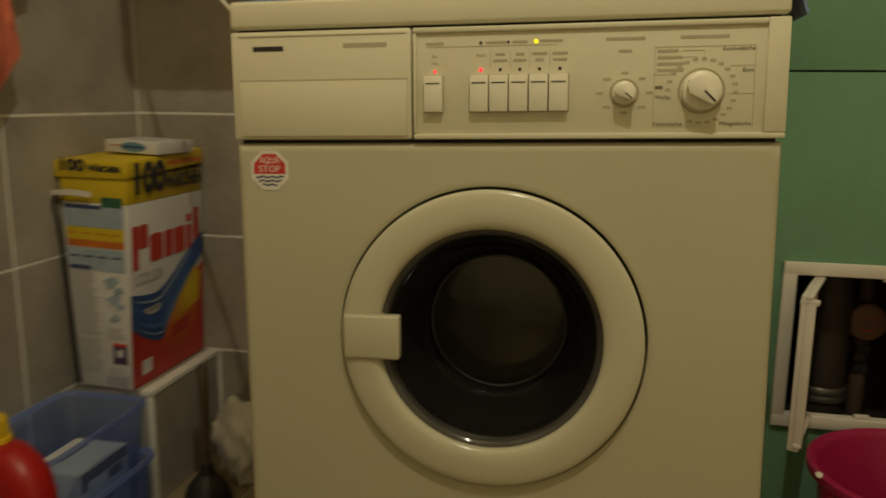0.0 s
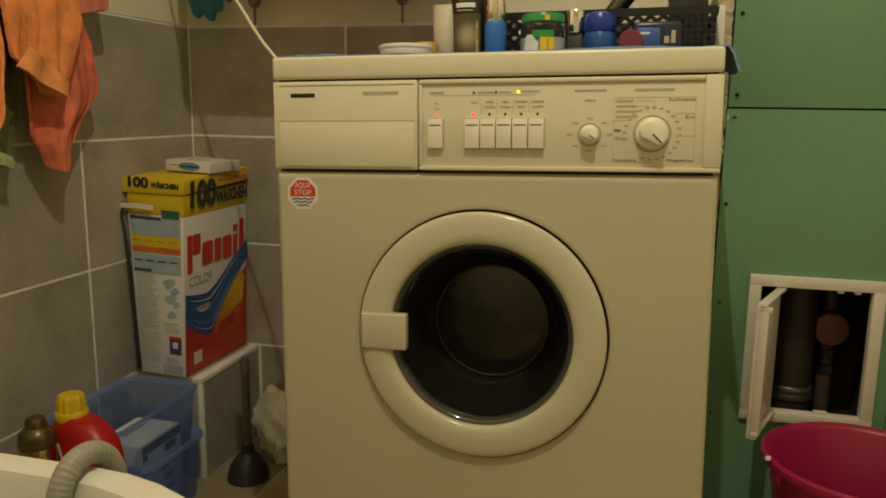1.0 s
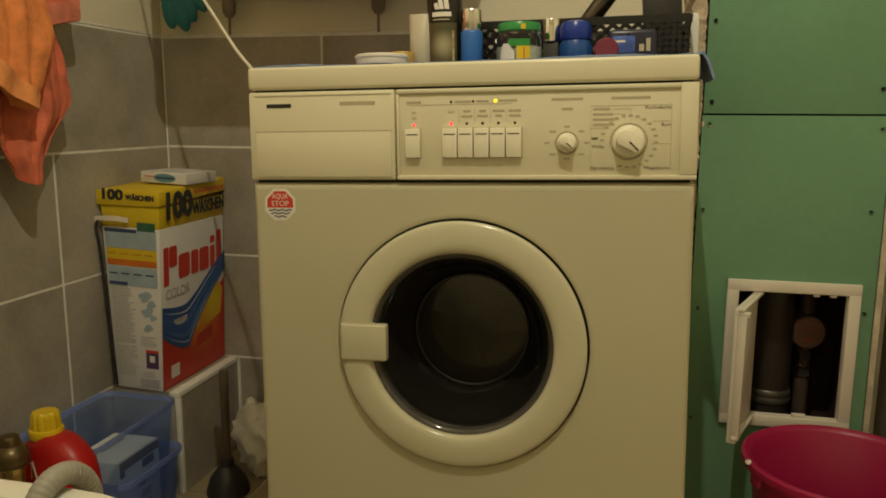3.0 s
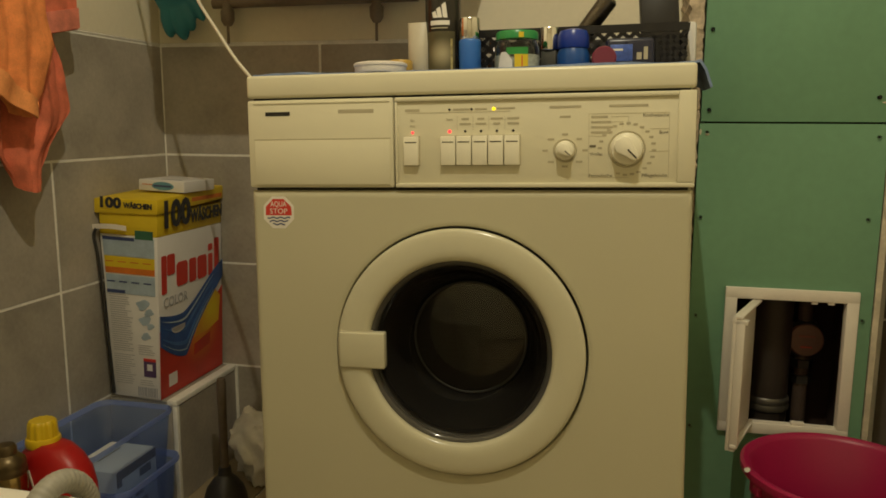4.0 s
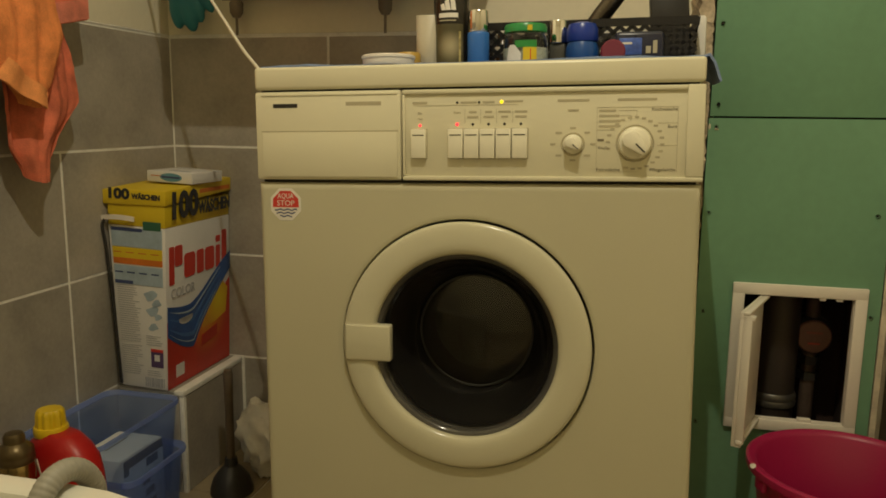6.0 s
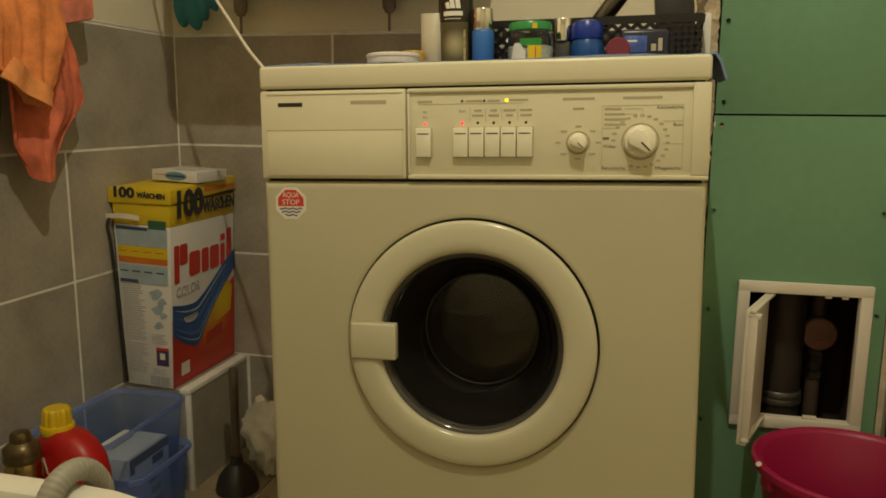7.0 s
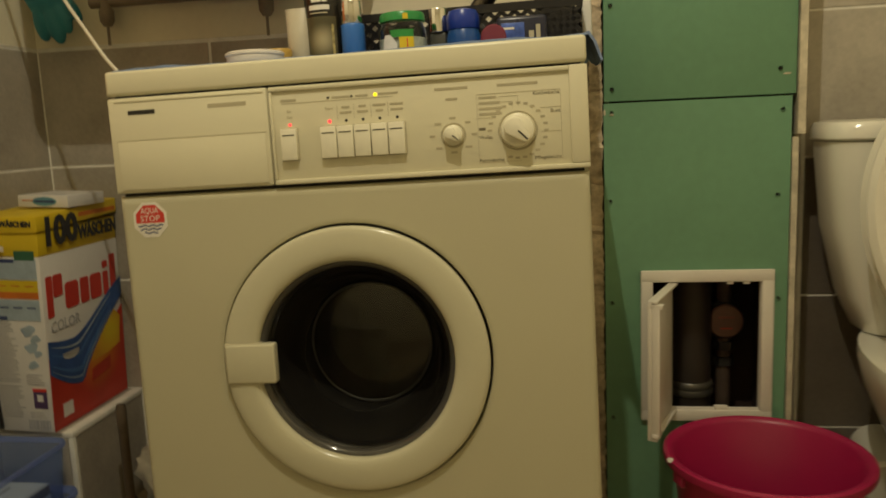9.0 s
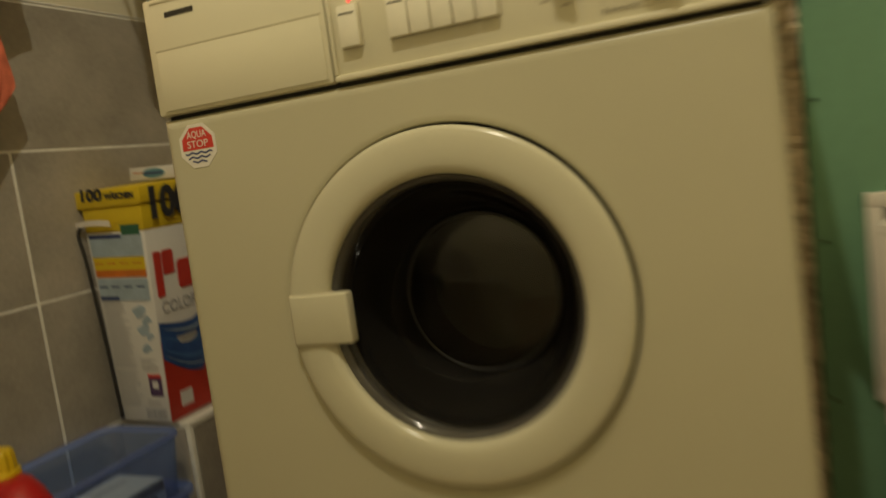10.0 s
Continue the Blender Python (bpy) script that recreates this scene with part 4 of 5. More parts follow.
on_side("yellow_cloth", [(W2 * 0.52, 0.104), (W2 * 0.74, 0.106), (W2 * 0.92, 0.118), (W2 * 0.95, 0.177), (W2 * 0.86, 0.198), (W2 * 0.74, 0.188), (W2 * 0.62, 0.162), (W2 * 0.56, 0.136)], gradient_print("yellow_ink", (0.74, 0.56, 0.02), (0.66, 0.32, 0.02), (XF, -CD + W2 * 0.80, 0.155), 0.07), 0.0008, "yellow printed cloth")
steps = [k / 24 for k in range(25)]
on_side("blue_swoosh", [(0.001 + (W2 - 0.002) * u, wave_low(u)) for u in steps] + [(0.001 + (W2 - 0.002) * u, max(wave_high(u), wave_low(u) + 0.012)) for u in steps[::-1]], BLUEC, 0.0012, "blue printed wave")
for f, w, ink in ((0.30, 0.0050, MIDBLUE), (0.62, 0.0040, MIDBLUE), (0.84, 0.0022, PALEBLUE), (0.14, 0.0014, PALEBLUE)):
    on_side("wave_streak", ribbon(lambda u: (W2 * (0.03 + 0.80 * u), wave_low(0.03 + 0.80 * u) * (1 - f) + max(wave_high(0.03 + 0.80 * u), wave_low(0.03 + 0.80 * u) + 0.012) * f), w), ink, 0.0016 + 0.0003 * f)
on_side("white_swirl", ribbon(lambda u: (W2 * (0.26 - 0.10 * math.cos(3.6 * u - 0.2)), 0.146 - 0.011 * math.sin(3.6 * u - 0.2)), 0.0016), CARD, 0.0022)
on_side("badge", [(W2 * 0.50, 0.062), (W2 * 0.76, 0.072), (W2 * 0.77, 0.100), (W2 * 0.51, 0.088)], REDC, 0.0016)
on_side("seal", [(W2 * 0.12, 0.020), (W2 * 0.24, 0.020), (W2 * 0.24, 0.048), (W2 * 0.12, 0.048)], CARD, 0.0006, "small white square mark")
# brand mark as plain red shapes of the letters' sizes
for a, wd, z0, h in ((0.010, 0.018, 0.218, 0.096), (0.030, 0.028, 0.262, 0.052), (0.064, 0.042, 0.226, 0.062), (0.112, 0.028, 0.226, 0.062), (0.145, 0.038, 0.226, 0.062), (0.190, 0.018, 0.226, 0.060), (0.190, 0.018, 0.294, 0.018), (0.216, 0.020, 0.224, 0.100)):
    a, wd, z0, h = a * W2 / 0.252, wd * W2 / 0.252, 0.232 + (z0 - 0.224) * 0.86, h * 0.86
    rr = min(wd, h) * 0.14
    on_side("brand_shape", [(a + rr, z0), (a + wd - rr, z0 + 0.001), (a + wd, z0 + rr), (a + wd, z0 + h - rr), (a + wd - rr, z0 + h), (a + rr, z0 + h), (a, z0 + h - rr), (a, z0 + rr)], REDPRINT, 0.0004, "bold red print")
lettering("print", "COLOR", 0.021, FINE, carton, (XF + 0.0006, -CD + 0.060, 0.207), turn=(90, 0, 90), width=0.090, depth=0.0002)
lettering("print", "100", 0.052, INK, carton, (XF + 0.0046, -CD + 0.060, 0.393), turn=(90, 0, 90), width=0.098, depth=0.0005, bold=0.0034)
lettering("print", "W\u00c4SCHEN", 0.026, INK, carton, (XF + 0.0046, -CD + 0.182, 0.381), turn=(90, 0, 90), width=0.132, depth=0.0005, bold=0.0016)
part("print_bar", box(XF + 0.002, XF + 0.0026, -0.005, CD - 0.006, 0.413, 0.422), ORANGE, carton)
part("black_band", box(XF - 0.0005, XF + 0.0004, -CD + 0.004, CD - 0.002, 0.3975, 0.3985), INK, carton)
# narrow side
YF = -CD - 0.0008
lettering("print", "100", 0.020, INK, carton, (-0.050, YF - 0.0040, 0.416), width=0.048, depth=0.0004, bold=0.0014)
lettering("print", "W\u00c4SCHEN", 0.010, INK, carton, (0.014, YF - 0.0040, 0.413), width=0.064, depth=0.0004, bold=0.0007)


def on_front(name, x0, x1, z0, z1, material, lift=0.0):
    part(name, flared(box(x0 * 0.95, x1 * 0.95, YF - lift - 0.0004, YF + 0.0006, z0, z1)), material, carton, smooth=False)


on_front("print_field", -0.050, 0.050, 0.306, 0.346, PALEBLUE)
on_front("print_field", -0.050, 0.050, 0.282, 0.305, YEL)
on_front("print_field", -0.050, 0.050, 0.269, 0.282, ORANGE)
on_front("print_field", -0.050, 0.050, 0.226, 0.266, PALEBLUE)
on_front("print_field", 0.014, 0.048, 0.344, 0.362, plain("green_print", (0.04, 0.14, 0.08)), 0.0004)
on_front("print_bar", -0.050, 0.012, 0.339, 0.346, NAVY, 0.0004)
on_front("print_bar", -0.050, -0.012, 0.227, 0.234, NAVY, 0.0004)
for k in range(4):
    on_front("print_bar", -0.048 + 0.025 * k, -0.032 + 0.025 * k, 0.293, 0.295, ORANGE, 0.0005)
    on_front("print_bar", -0.048 + 0.025 * k, -0.032 + 0.025 * k, 0.250, 0.253, NAVY, 0.0005)
text_rng = random.Random(3)
z = 0.224
while z > 0.030:
    if not 0.095 < z < 0.100:
        on_front("print_bar", -0.047, -0.047 + text_rng.uniform(0.032, 0.048), z - 0.0012, z, FINE)
    if z < 0.120:
        on_front("print_bar", 0.010, 0.010 + text_rng.uniform(0.024, 0.038), z - 0.0010, z, FINE) if not 0.042 < z < 0.098 else None
    z -= 0.0048
for x, zz, r in ((0.022, 0.205, 0.014), (0.034, 0.190, 0.010), (0.026, 0.172, 0.013), (0.036, 0.160, 0.008), (0.026, 0.138, 0.010)):
    part("printed_picture", extrude([(r * (1 + 0.25 * math.sin(3 * a + r * 900)) * math.cos(a), r * 0.8 * (1 + 0.25 * math.sin(2 * a)) * math.sin(a)) for a in [2 * math.pi * k / 16 for k in range(16)]], 0.0006, Matrix.Translation((flare_x(x, zz), YF - 0.0003, zz))), PALEBLUE, carton, smooth=False)
on_front("printed_picture", 0.020, 0.048, 0.050, 0.088, plain("plum_print", (0.09, 0.05, 0.13)))
on_front("printed_picture", 0.020, 0.048, 0.084, 0.090, REDPRINT, 0.0004)
on_front("printed_picture", 0.028, 0.040, 0.064, 0.078, CARD, 0.0005)
x = 0.004
while x < 0.050:
    w = text_rng.uniform(0.0012, 0.003)
    on_front("code_bar", x, x + w, 0.006, 0.026, FINE, 0.0003)
    x += w + text_rng.uniform(0.001, 0.0025)

# Dark cord shape stands for the brown shadow down the carton's left edge
part("side_shadow_tube", tube([(-CW - 0.016, -CD - 0.006, 0.372), (-CW - 0.028, -CD - 0.012, 0.350), (-CW - 0.022, -CD - 0.010, 0.300), (-CW - 0.010, -CD - 0.005, 0.150), (-CW + 0.001, -CD - 0.003, 0.006)], 0.0032, 10, 10), RUBBER, carton, "dark cord shape in place of the shadow strip beside the carton")
small = thing("tissue_carton", (-0.744, 0.520, 0.6515), "small flat white carton with a blue oval print", "carton", turn=(0, 2.2, -4))
part("body", box(-0.056, 0.056, -0.055, 0.055, 0.0, 0.023, 0.0015), CARD, small)
part("oval_print", extrude([(0.027 * math.cos(a), 0.0088 * math.sin(a)) for a in [2 * math.pi * k / 28 for k in range(28)]], 0.0008, Matrix.Translation((0.004, -0.0556, 0.0115))), plain("teal_blue_print", (0.13, 0.30, 0.40)), small)
part("print_bar", box(-0.018, 0.026, -0.0560, -0.0550, 0.0095, 0.0135), NAVY, small)
part("print_bar", box(-0.046, -0.020, -0.0560, -0.0550, 0.0125, 0.0140), ORANGE, small)
part("print_bar", box(-0.020, 0.030, -0.030, -0.020, 0.0228, 0.0234), FINE, small)

# ---- towels on the side wall ----
def terry(name, color):
    return mat(name, color, 0.95, vary=0.34, scale=38, bump=1.0, fine=420)


def cloth(rows, folds, depth, seed, n=(84, 90), thick=0.005):
    """A hanging cloth from rows of (height, near edge, far edge, distance from the wall), its hem ragged by folds."""
    zs = [r[0] for r in rows]

    def fn(u, v):
        z = zs[0] + (zs[-1] - zs[0]) * v
        k = 0
        while k < len(rows) - 2 and z < rows[k + 1][0]:
            k += 1
        a, b = rows[k], rows[k + 1]
        t = (z - a[0]) / (b[0] - a[0])
        t = t * t * (3 - 2 * t) * 0.5 + t * 0.5
        y0, y1, off = (a[i] + (b[i] - a[i]) * t for i in (1, 2, 3))
        wob = noise.noise(Vector((u * 3 + seed, v * 2.2, seed * 1.7))) * depth + noise.noise(Vector((u * 9 + v * 4 + seed, v * 6, seed))) * depth * 0.75 + 0.0016 * noise.noise(Vector((y0 * 20 + (y1 - y0) * u * 160, z * 160, seed)))
        fold = math.sin(u * math.pi * folds + seed + 1.6 * v) * depth * (0.5 + 0.6 * v)
        return (LEFT + max(0.012, off + fold + wob), y0 + (y1 - y0) * u, z + 0.010 * math.sin(u * 5 + seed) * v)

    return sheet(*n, fn, thick)


ORANGE_T, CORAL_T, OLIVE_T, LIME_T = terry("orange_terry", (0.74, 0.245, 0.075)), terry("coral_red_terry", (0.66, 0.165, 0.090)), terry("olive_terry", (0.10, 0.11, 0.045)), terry("pale_green_terry", (0.42, 0.46, 0.22))
ORANGE_HEM, CORAL_HEM = terry("light_orange_hem", (0.78, 0.30, 0.10)), terry("light_coral_hem", (0.70, 0.22, 0.15))


def hang(name, label, material, rows, folds, depth, seed, **kw):
    t = thing(name, (0, 0, 0), label, "towel", group="towels on the side wall")
    part("cloth", cloth(rows, folds, depth, seed, **kw), material, t)
    return t


t1 = hang("towel", "orange terry towel hanging in folds on the side wall", ORANGE_T, [(1.40, 0.02, 0.12, 0.05), (1.10, -0.03, 0.155, 0.085), (0.98, -0.025, 0.150, 0.095), (0.92, -0.015, 0.158, 0.098), (0.853, 0.000, 0.140, 0.095), (0.812, 0.075, 0.105, 0.092)], 2.0, 0.012, 1.3)
part("hem", sheet(20, 3, lambda u, v: (LEFT + 0.113 + 0.004 * math.sin(9 * u) , 0.000 + 0.100 * u + 0.028 * v * (1 - u), 0.846 - 0.045 * u + 0.030 * v), 0.004), ORANGE_HEM, t1, "lighter woven hem")
hang("towel", "orange terry towel hanging straight down on the side wall", ORANGE_T, [(1.40, -0.10, 0.02, 0.06), (1.05, -0.20, -0.030, 0.105), (0.86, -0.21, -0.022, 0.115), (0.775, -0.20, -0.034, 0.118), (0.727, -0.18, -0.058, 0.115), (0.68, -0.15, -0.092, 0.11)], 2.2, 0.010, 4.1)
t3 = hang("towel", "coral red terry towel hanging behind the orange one", CORAL_T, [(1.40, 0.08, 0.17, 0.03), (1.05, 0.06, 0.225, 0.060), (0.944, 0.06, 0.221, 0.064), (0.884, 0.06, 0.232, 0.066), (0.808, 0.072, 0.243, 0.066), (0.735, 0.078, 0.182, 0.064), (0.687, 0.110, 0.154, 0.062)], 2.6, 0.010, 2.2)
part("folded_corner", sheet(14, 12, lambda u, v: (LEFT + 0.072 + 0.004 * math.sin(5 * u), 0.16 + 0.110 * u, 1.20 - (0.262 - 0.022 * u) * v), 0.005), CORAL_T, t3)
part("hem", sheet(14, 3, lambda u, v: (LEFT + 0.0745 + 0.004 * math.sin(5 * u), 0.165 + 0.107 * u, 0.940 + 0.023 * u + 0.035 * v), 0.0045), CORAL_HEM, t3, "lighter woven hem")
t4 = hang("towel", "dark olive cloth hanging at the back of the towels", OLIVE_T, [(1.30, -0.02, 0.08, 0.02), (0.836, -0.02, 0.075, 0.045), (0.75, -0.015, 0.060, 0.047), (0.70, 0.000, 0.045, 0.047)], 1.7, 0.007, 5.5, n=(24, 24))
part("hem", sheet(10, 3, lambda u, v: (LEFT + 0.052, 0.000 + 0.042 * u, 0.702 - 0.016 * u + 0.020 * v), 0.003), LIME_T, t4, "pale green hem")

# ---- water supply and pipes on the back wall ----
inlet = thing("inlet_hose", (-0.5, 0.4, 0), "white water inlet hose running down behind the washing machine", "hose")
part("hose", tube([(-0.085, 0.10, 1.42), (-0.125, 0.07, 1.46), (-0.112, -0.10, 1.49), (-0.099, -0.169, 1.396), (-0.108, -0.116, 1.256), (-0.099, -0.088, 1.137), (-0.077, -0.075, 1.05), (-0.057, -0.085, 1.011), (-0.008, -0.113, 0.956), (0.040, -0.140, 0.904), (0.089, -0.172, 0.863), (0.155, -0.22, 0.80), (0.178, -0.20, 0.55), (0.175, -0.05, 0.25)], 0.0029, 14, 16), mat("ivory_hose", (0.72, 0.68, 0.56), 0.4, vary=0.05), inlet)
part("connector", rod((-0.079, 0.103, 1.417), (-0.106, 0.085, 1.441), 0.012, 16), CHROME, inlet)

# Unseen box added above the pipes only to throw shade on the wall
heater = thing("light_blocker", (-0.44, 0.637, 1.105), "unseen box above the pipes, added to shade the back wall", "water heater")
part("shade_box", box(-0.132, 0.36, -0.378, 0.012, 0.0, 0.70, 0.015, 3), WHITE, heater)
pipes = thing("pipe_rail", (-0.45, 0.602, 1.05), "dull brown pipes with two small valves on the back wall", "pipes")
part("pipe", rod((-0.235, 0, 0.0), (0.225, 0, 0.003), 0.011, 18), PIPE, pipes)
part("pipe", rod((-0.235, 0.004, 0.040), (0.225, 0.004, 0.043), 0.009, 18), PIPE, pipes)
for x in (-0.20, 0.137):
    part("valve_stem", rod((x, -0.005, 0.07), (x, -0.005, -0.045), 0.009, 14), PIPE, pipes)
    part("valve_body", lathe([(0, -0.062), (0.008, -0.060), (0.014, -0.050), (0.015, -0.030), (0.010, -0.022), (0.010, 0.0)], 16, Matrix.Translation((x, -0.005, 0.012))), PIPE, pipes)
    part("valve_tip", rod((x, -0.005, -0.046), (x, -0.005, -0.085), 0.0030, 10), PIPE, pipes)
    part("wall_clip", box(x - 0.012, x + 0.012, 0.0, 0.047, 0.012, 0.022, 0.002), PIPE, pipes)

TEAL = mat("teal_rubber", (0.02, 0.19, 0.24), 0.45, vary=0.12, scale=14, bump=0.1)

def blob(c, s, turn=0.0):
    b = bmesh.new()
    bmesh.ops.create_uvsphere(b, u_segments=24, v_segments=16, radius=1)
    b.transform(Matrix.Translation(c) @ Matrix.Rotation(radians(turn), 4, "Y") @ Matrix.Diagonal((*s, 1)))
    return b


glove = part("rubber_glove", join(blob((0, 0, 0.09), (0.047, 0.016, 0.085)), blob((-0.026, -0.002, 0.022), (0.017, 0.013, 0.040), 8), blob((0.000, -0.003, 0.010), (0.018, 0.014, 0.042)), blob((0.020, -0.002, 0.018), (0.016, 0.013, 0.036), -6), blob((0.044, 0.0, 0.030), (0.013, 0.012, 0.036), -18)), TEAL)
glove.matrix_basis = pose(-0.755, 0.588, 1.003, 4, -14, 0)
mod = glove.modifiers.new("fuse", "REMESH")
mod.mode, mod.voxel_size, mod.use_smooth_shade = "VOXEL", 0.004, True
tagged(glove, "teal rubber glove hanging fingers down near the corner", "glove")

# ---- things on top of the washing machine ----
BLUE_T = terry("blue_terry", (0.20, 0.27, 0.46))
cover = thing("towel_runner", (0, 0, 0), "thin blue terry cloth spread over the washing machine", "cloth")
cover.matrix_basis = ON_MACHINE @ pose(0, 0.27, 0.8545)


def runner(u, v):
    x, y = -0.297 + 0.617 * u, -0.258 + 0.51 * v
    z = 0.0034 + 0.0034 * noise.noise(Vector((x * 14, y * 14, 0))) + 0.0010 * noise.noise(Vector((x * 45, y * 45, 4)))
    if x > 0.301:
        k = (x - 0.301) / 0.019
        z -= 0.028 * k * k * (0.6 + 0.6 * math.sin(6 * v + 1.2))
        z += 0.004 * (1 - k)
    if v < 0.06:
        y += 0.008 * noise.noise(Vector((x * 25, 1, 2)))
    return (x, y, z)


part("cloth", sheet(80, 40, runner, 0.003), BLUE_T, cover)
Z0 = 0.8600


def on_top(name, x, y, label, category, turn=0):
    ob = thing(name, (0, 0, 0), label, category)
    ob.matrix_basis = ON_MACHINE @ pose(x, y, Z0, 0, 0, turn)
    return ob


jar = on_top("cosmetic_tin", -0.128, 0.075, "flat round white tin with rolled rim", "tin")
part("tin", lathe([(0, 0.0), (0.036, 0.0), (0.037, 0.002), (0.037, 0.009), (0.0385, 0.010), (0.0385, 0.013), (0.036, 0.0145), (0, 0.0145)], 44), WHITE, jar)
lid_o = on_top("ochre_lid", -0.112, 0.128, "small ochre yellow lid lying behind a white tin", "lid")
part("lid", lathe([(0, 0), (0.017, 0.0), (0.018, 0.002), (0.018, 0.021), (0.016, 0.024), (0, 0.024)], 28), plain("ochre_plastic", (0.46, 0.29, 0.06), 0.4), lid_o)
tubeb = on_top("cream_tube", -0.089, 0.155, "beige cosmetic tube standing on its cap", "tube")
part("tube", loft([(0.0, 0.0165, -0.0165, 0.0165), (0.010, 0.0165, -0.0165, 0.0165), (0.0115, 0.0172, -0.0172, 0.0172), (0.050, 0.0175, -0.014, 0.014), (0.082, 0.0185, -0.003, 0.003)], 32, 2.0), mat("beige_tube", (0.52, 0.47, 0.36), 0.4, vary=0.08), tubeb)
deo = on_top("deodorant_can", -0.054, 0.165, "black deodorant spray can with gold burst print", "spray can")
part("can", lathe([(0, 0), (0.0255, 0.0), (0.0268, 0.003), (0.0268, 0.135), (0.024, 0.146), (0.0235, 0.150)], 44), mat("black_lacquer", (0.022, 0.019, 0.014), 0.25, vary=0.1), deo)
part("cap", lathe([(0.0235, 0.148), (0.0240, 0.152), (0.0235, 0.182), (0.020, 0.188), (0, 0.189)], 40), RUBBER, deo)


def wrap(r, outline, lift=0.0004):
    """A small flat print bent round a can: outline as (arc length from the front, height)."""
    bm = bmesh.new()
    n = 10
    x0, x1 = min(p[0] for p in outline), max(p[0] for p in outline)

    def span(x):
        zs = []
        for (ax, az), (bx, bz) in zip(outline, outline[1:] + outline[:1]):
            if (ax - x) * (bx - x) <= 0 and ax != bx:
                zs.append(az + (bz - az) * (x - ax) / (bx - ax))
        return (min(zs), max(zs)) if zs else (0, 0)

    cols = []
    for k in range(n + 1):
        x = x0 + (x1 - x0) * min(max(k / n, 0.001), 0.999)
        a = x / r
        lo, hi = span(x)
        cols.append([bm.verts.new(((r + lift) * math.sin(a), -(r + lift) * math.cos(a), z)) for z in (lo, hi)])
    for p, q in zip(cols, cols[1:]):
        bm.faces.new((p[0], q[0], q[1], p[1]))
    return bm


GOLDP = mat("gold_burst_print", (0.42, 0.34, 0.13), 0.35, vary=0.6, scale=90, bump=0.0)
for k, (x, h, b) in enumerate(((-0.0100, 0.010, 0.0855), (-0.0030, 0.016, 0.0855), (0.0050, 0.023, 0.0855))):
    part("brand_shape", wrap(0.0268, [(x, b), (x + 0.0070, b), (x + 0.0040, b + h), (x - 0.0020, b + h * 0.8)]), WHITEPRINT, deo, "white brand mark drawn as slanted bars")
part("brand_shape", wrap(0.0268, [(-0.0150, 0.0750), (0.0150, 0.0750), (0.0150, 0.0815), (-0.0150, 0.0815)]), WHITEPRINT, deo, "white brand mark bar")
part("print_bar", wrap(0.0268, [(-0.014, 0.0700), (0.012, 0.0700), (0.012, 0.0715), (-0.014, 0.0715)]), GREY, deo)
part("print_field", wrap(0.0268, [(-0.024, 0.004), (0.024, 0.004), (0.024, 0.066), (-0.024, 0.066)], 0.0002), gradient_print("olive_gold_print", (0.40, 0.34, 0.20), (0.085, 0.072, 0.032), (0.003, -0.027, 0.034), 0.026), deo, "gold burst on olive ground")
part("print_bar", wrap(0.0268, [(0.0160, 0.010), (0.0195, 0.010), (0.0195, 0.055), (0.0160, 0.055)], 0.0005), GOLDP, deo)

roll = on_top("deodorant_roller", -0.0105, 0.150, "blue roll-on bottle with a silver cap", "bottle")
part("bottle", lathe([(0, 0), (0.0150, 0.0), (0.0163, 0.002), (0.0163, 0.050), (0.0158, 0.052), (0.0150, 0.053)], 36), mat("bright_blue_plastic", (0.035, 0.16, 0.52), 0.35, vary=0.06), roll)
part("cap", lathe([(0.0152, 0.053), (0.0158, 0.054), (0.0156, 0.082), (0.0148, 0.084), (0, 0.084)], 36), CHROME, roll, "silver cap")

pickle = on_top("glass_jar", 0.060, 0.150, "glass jar with green lid and yellow label", "jar")
part("glass", lathe([(0, 0.0), (0.029, 0.0), (0.0325, 0.004), (0.0335, 0.020), (0.0325, 0.038), (0.029, 0.046), (0.029, 0.052)], 48), clear("jar_glass", (0.80, 0.86, 0.78)), pickle).visible_shadow = False
part("contents", lathe([(0, 0.002), (0.029, 0.002), (0.031, 0.010), (0.031, 0.026), (0, 0.030)], 32), mat("pale_cotton", (0.46, 0.46, 0.40), 0.9, vary=0.5, scale=60, bump=0.8), pickle, "pale contents")
part("lid", lathe([(0.0305, 0.0495), (0.0312, 0.0495), (0.0312, 0.058), (0.0295, 0.061), (0.027, 0.0605), (0, 0.0605)], 48), mat("green_lid_lacquer", (0.03, 0.27, 0.07), 0.3, vary=0.08), pickle, "green screw lid")
part("label", wrap(0.0338, [(0.000, 0.003), (0.020, 0.003), (0.020, 0.026), (0.000, 0.026)]), YEL, pickle, "yellow label")
part("label", wrap(0.0338, [(-0.012, 0.026), (0.020, 0.026), (0.020, 0.036), (-0.012, 0.036)]), mat("green_label", (0.03, 0.26, 0.05), 0.4, vary=0.1), pickle, "green label band")
part("label_print", wrap(0.0338, [(-0.028, 0.004), (-0.003, 0.004), (-0.003, 0.018), (-0.012, 0.030), (-0.022, 0.030)], 0.0006), PAPER, pickle, "pale label picture")
part("label_print", wrap(0.0338, [(0.010, 0.006), (0.0115, 0.006), (0.0115, 0.024), (0.010, 0.024)], 0.0007), REDPRINT, pickle)
part("lid_seal", wrap(0.0312, [(0.006, 0.0500), (0.013, 0.0500), (0.013, 0.0575), (0.006, 0.0575)], 0.0004), YEL, pickle, "yellow paper seal")

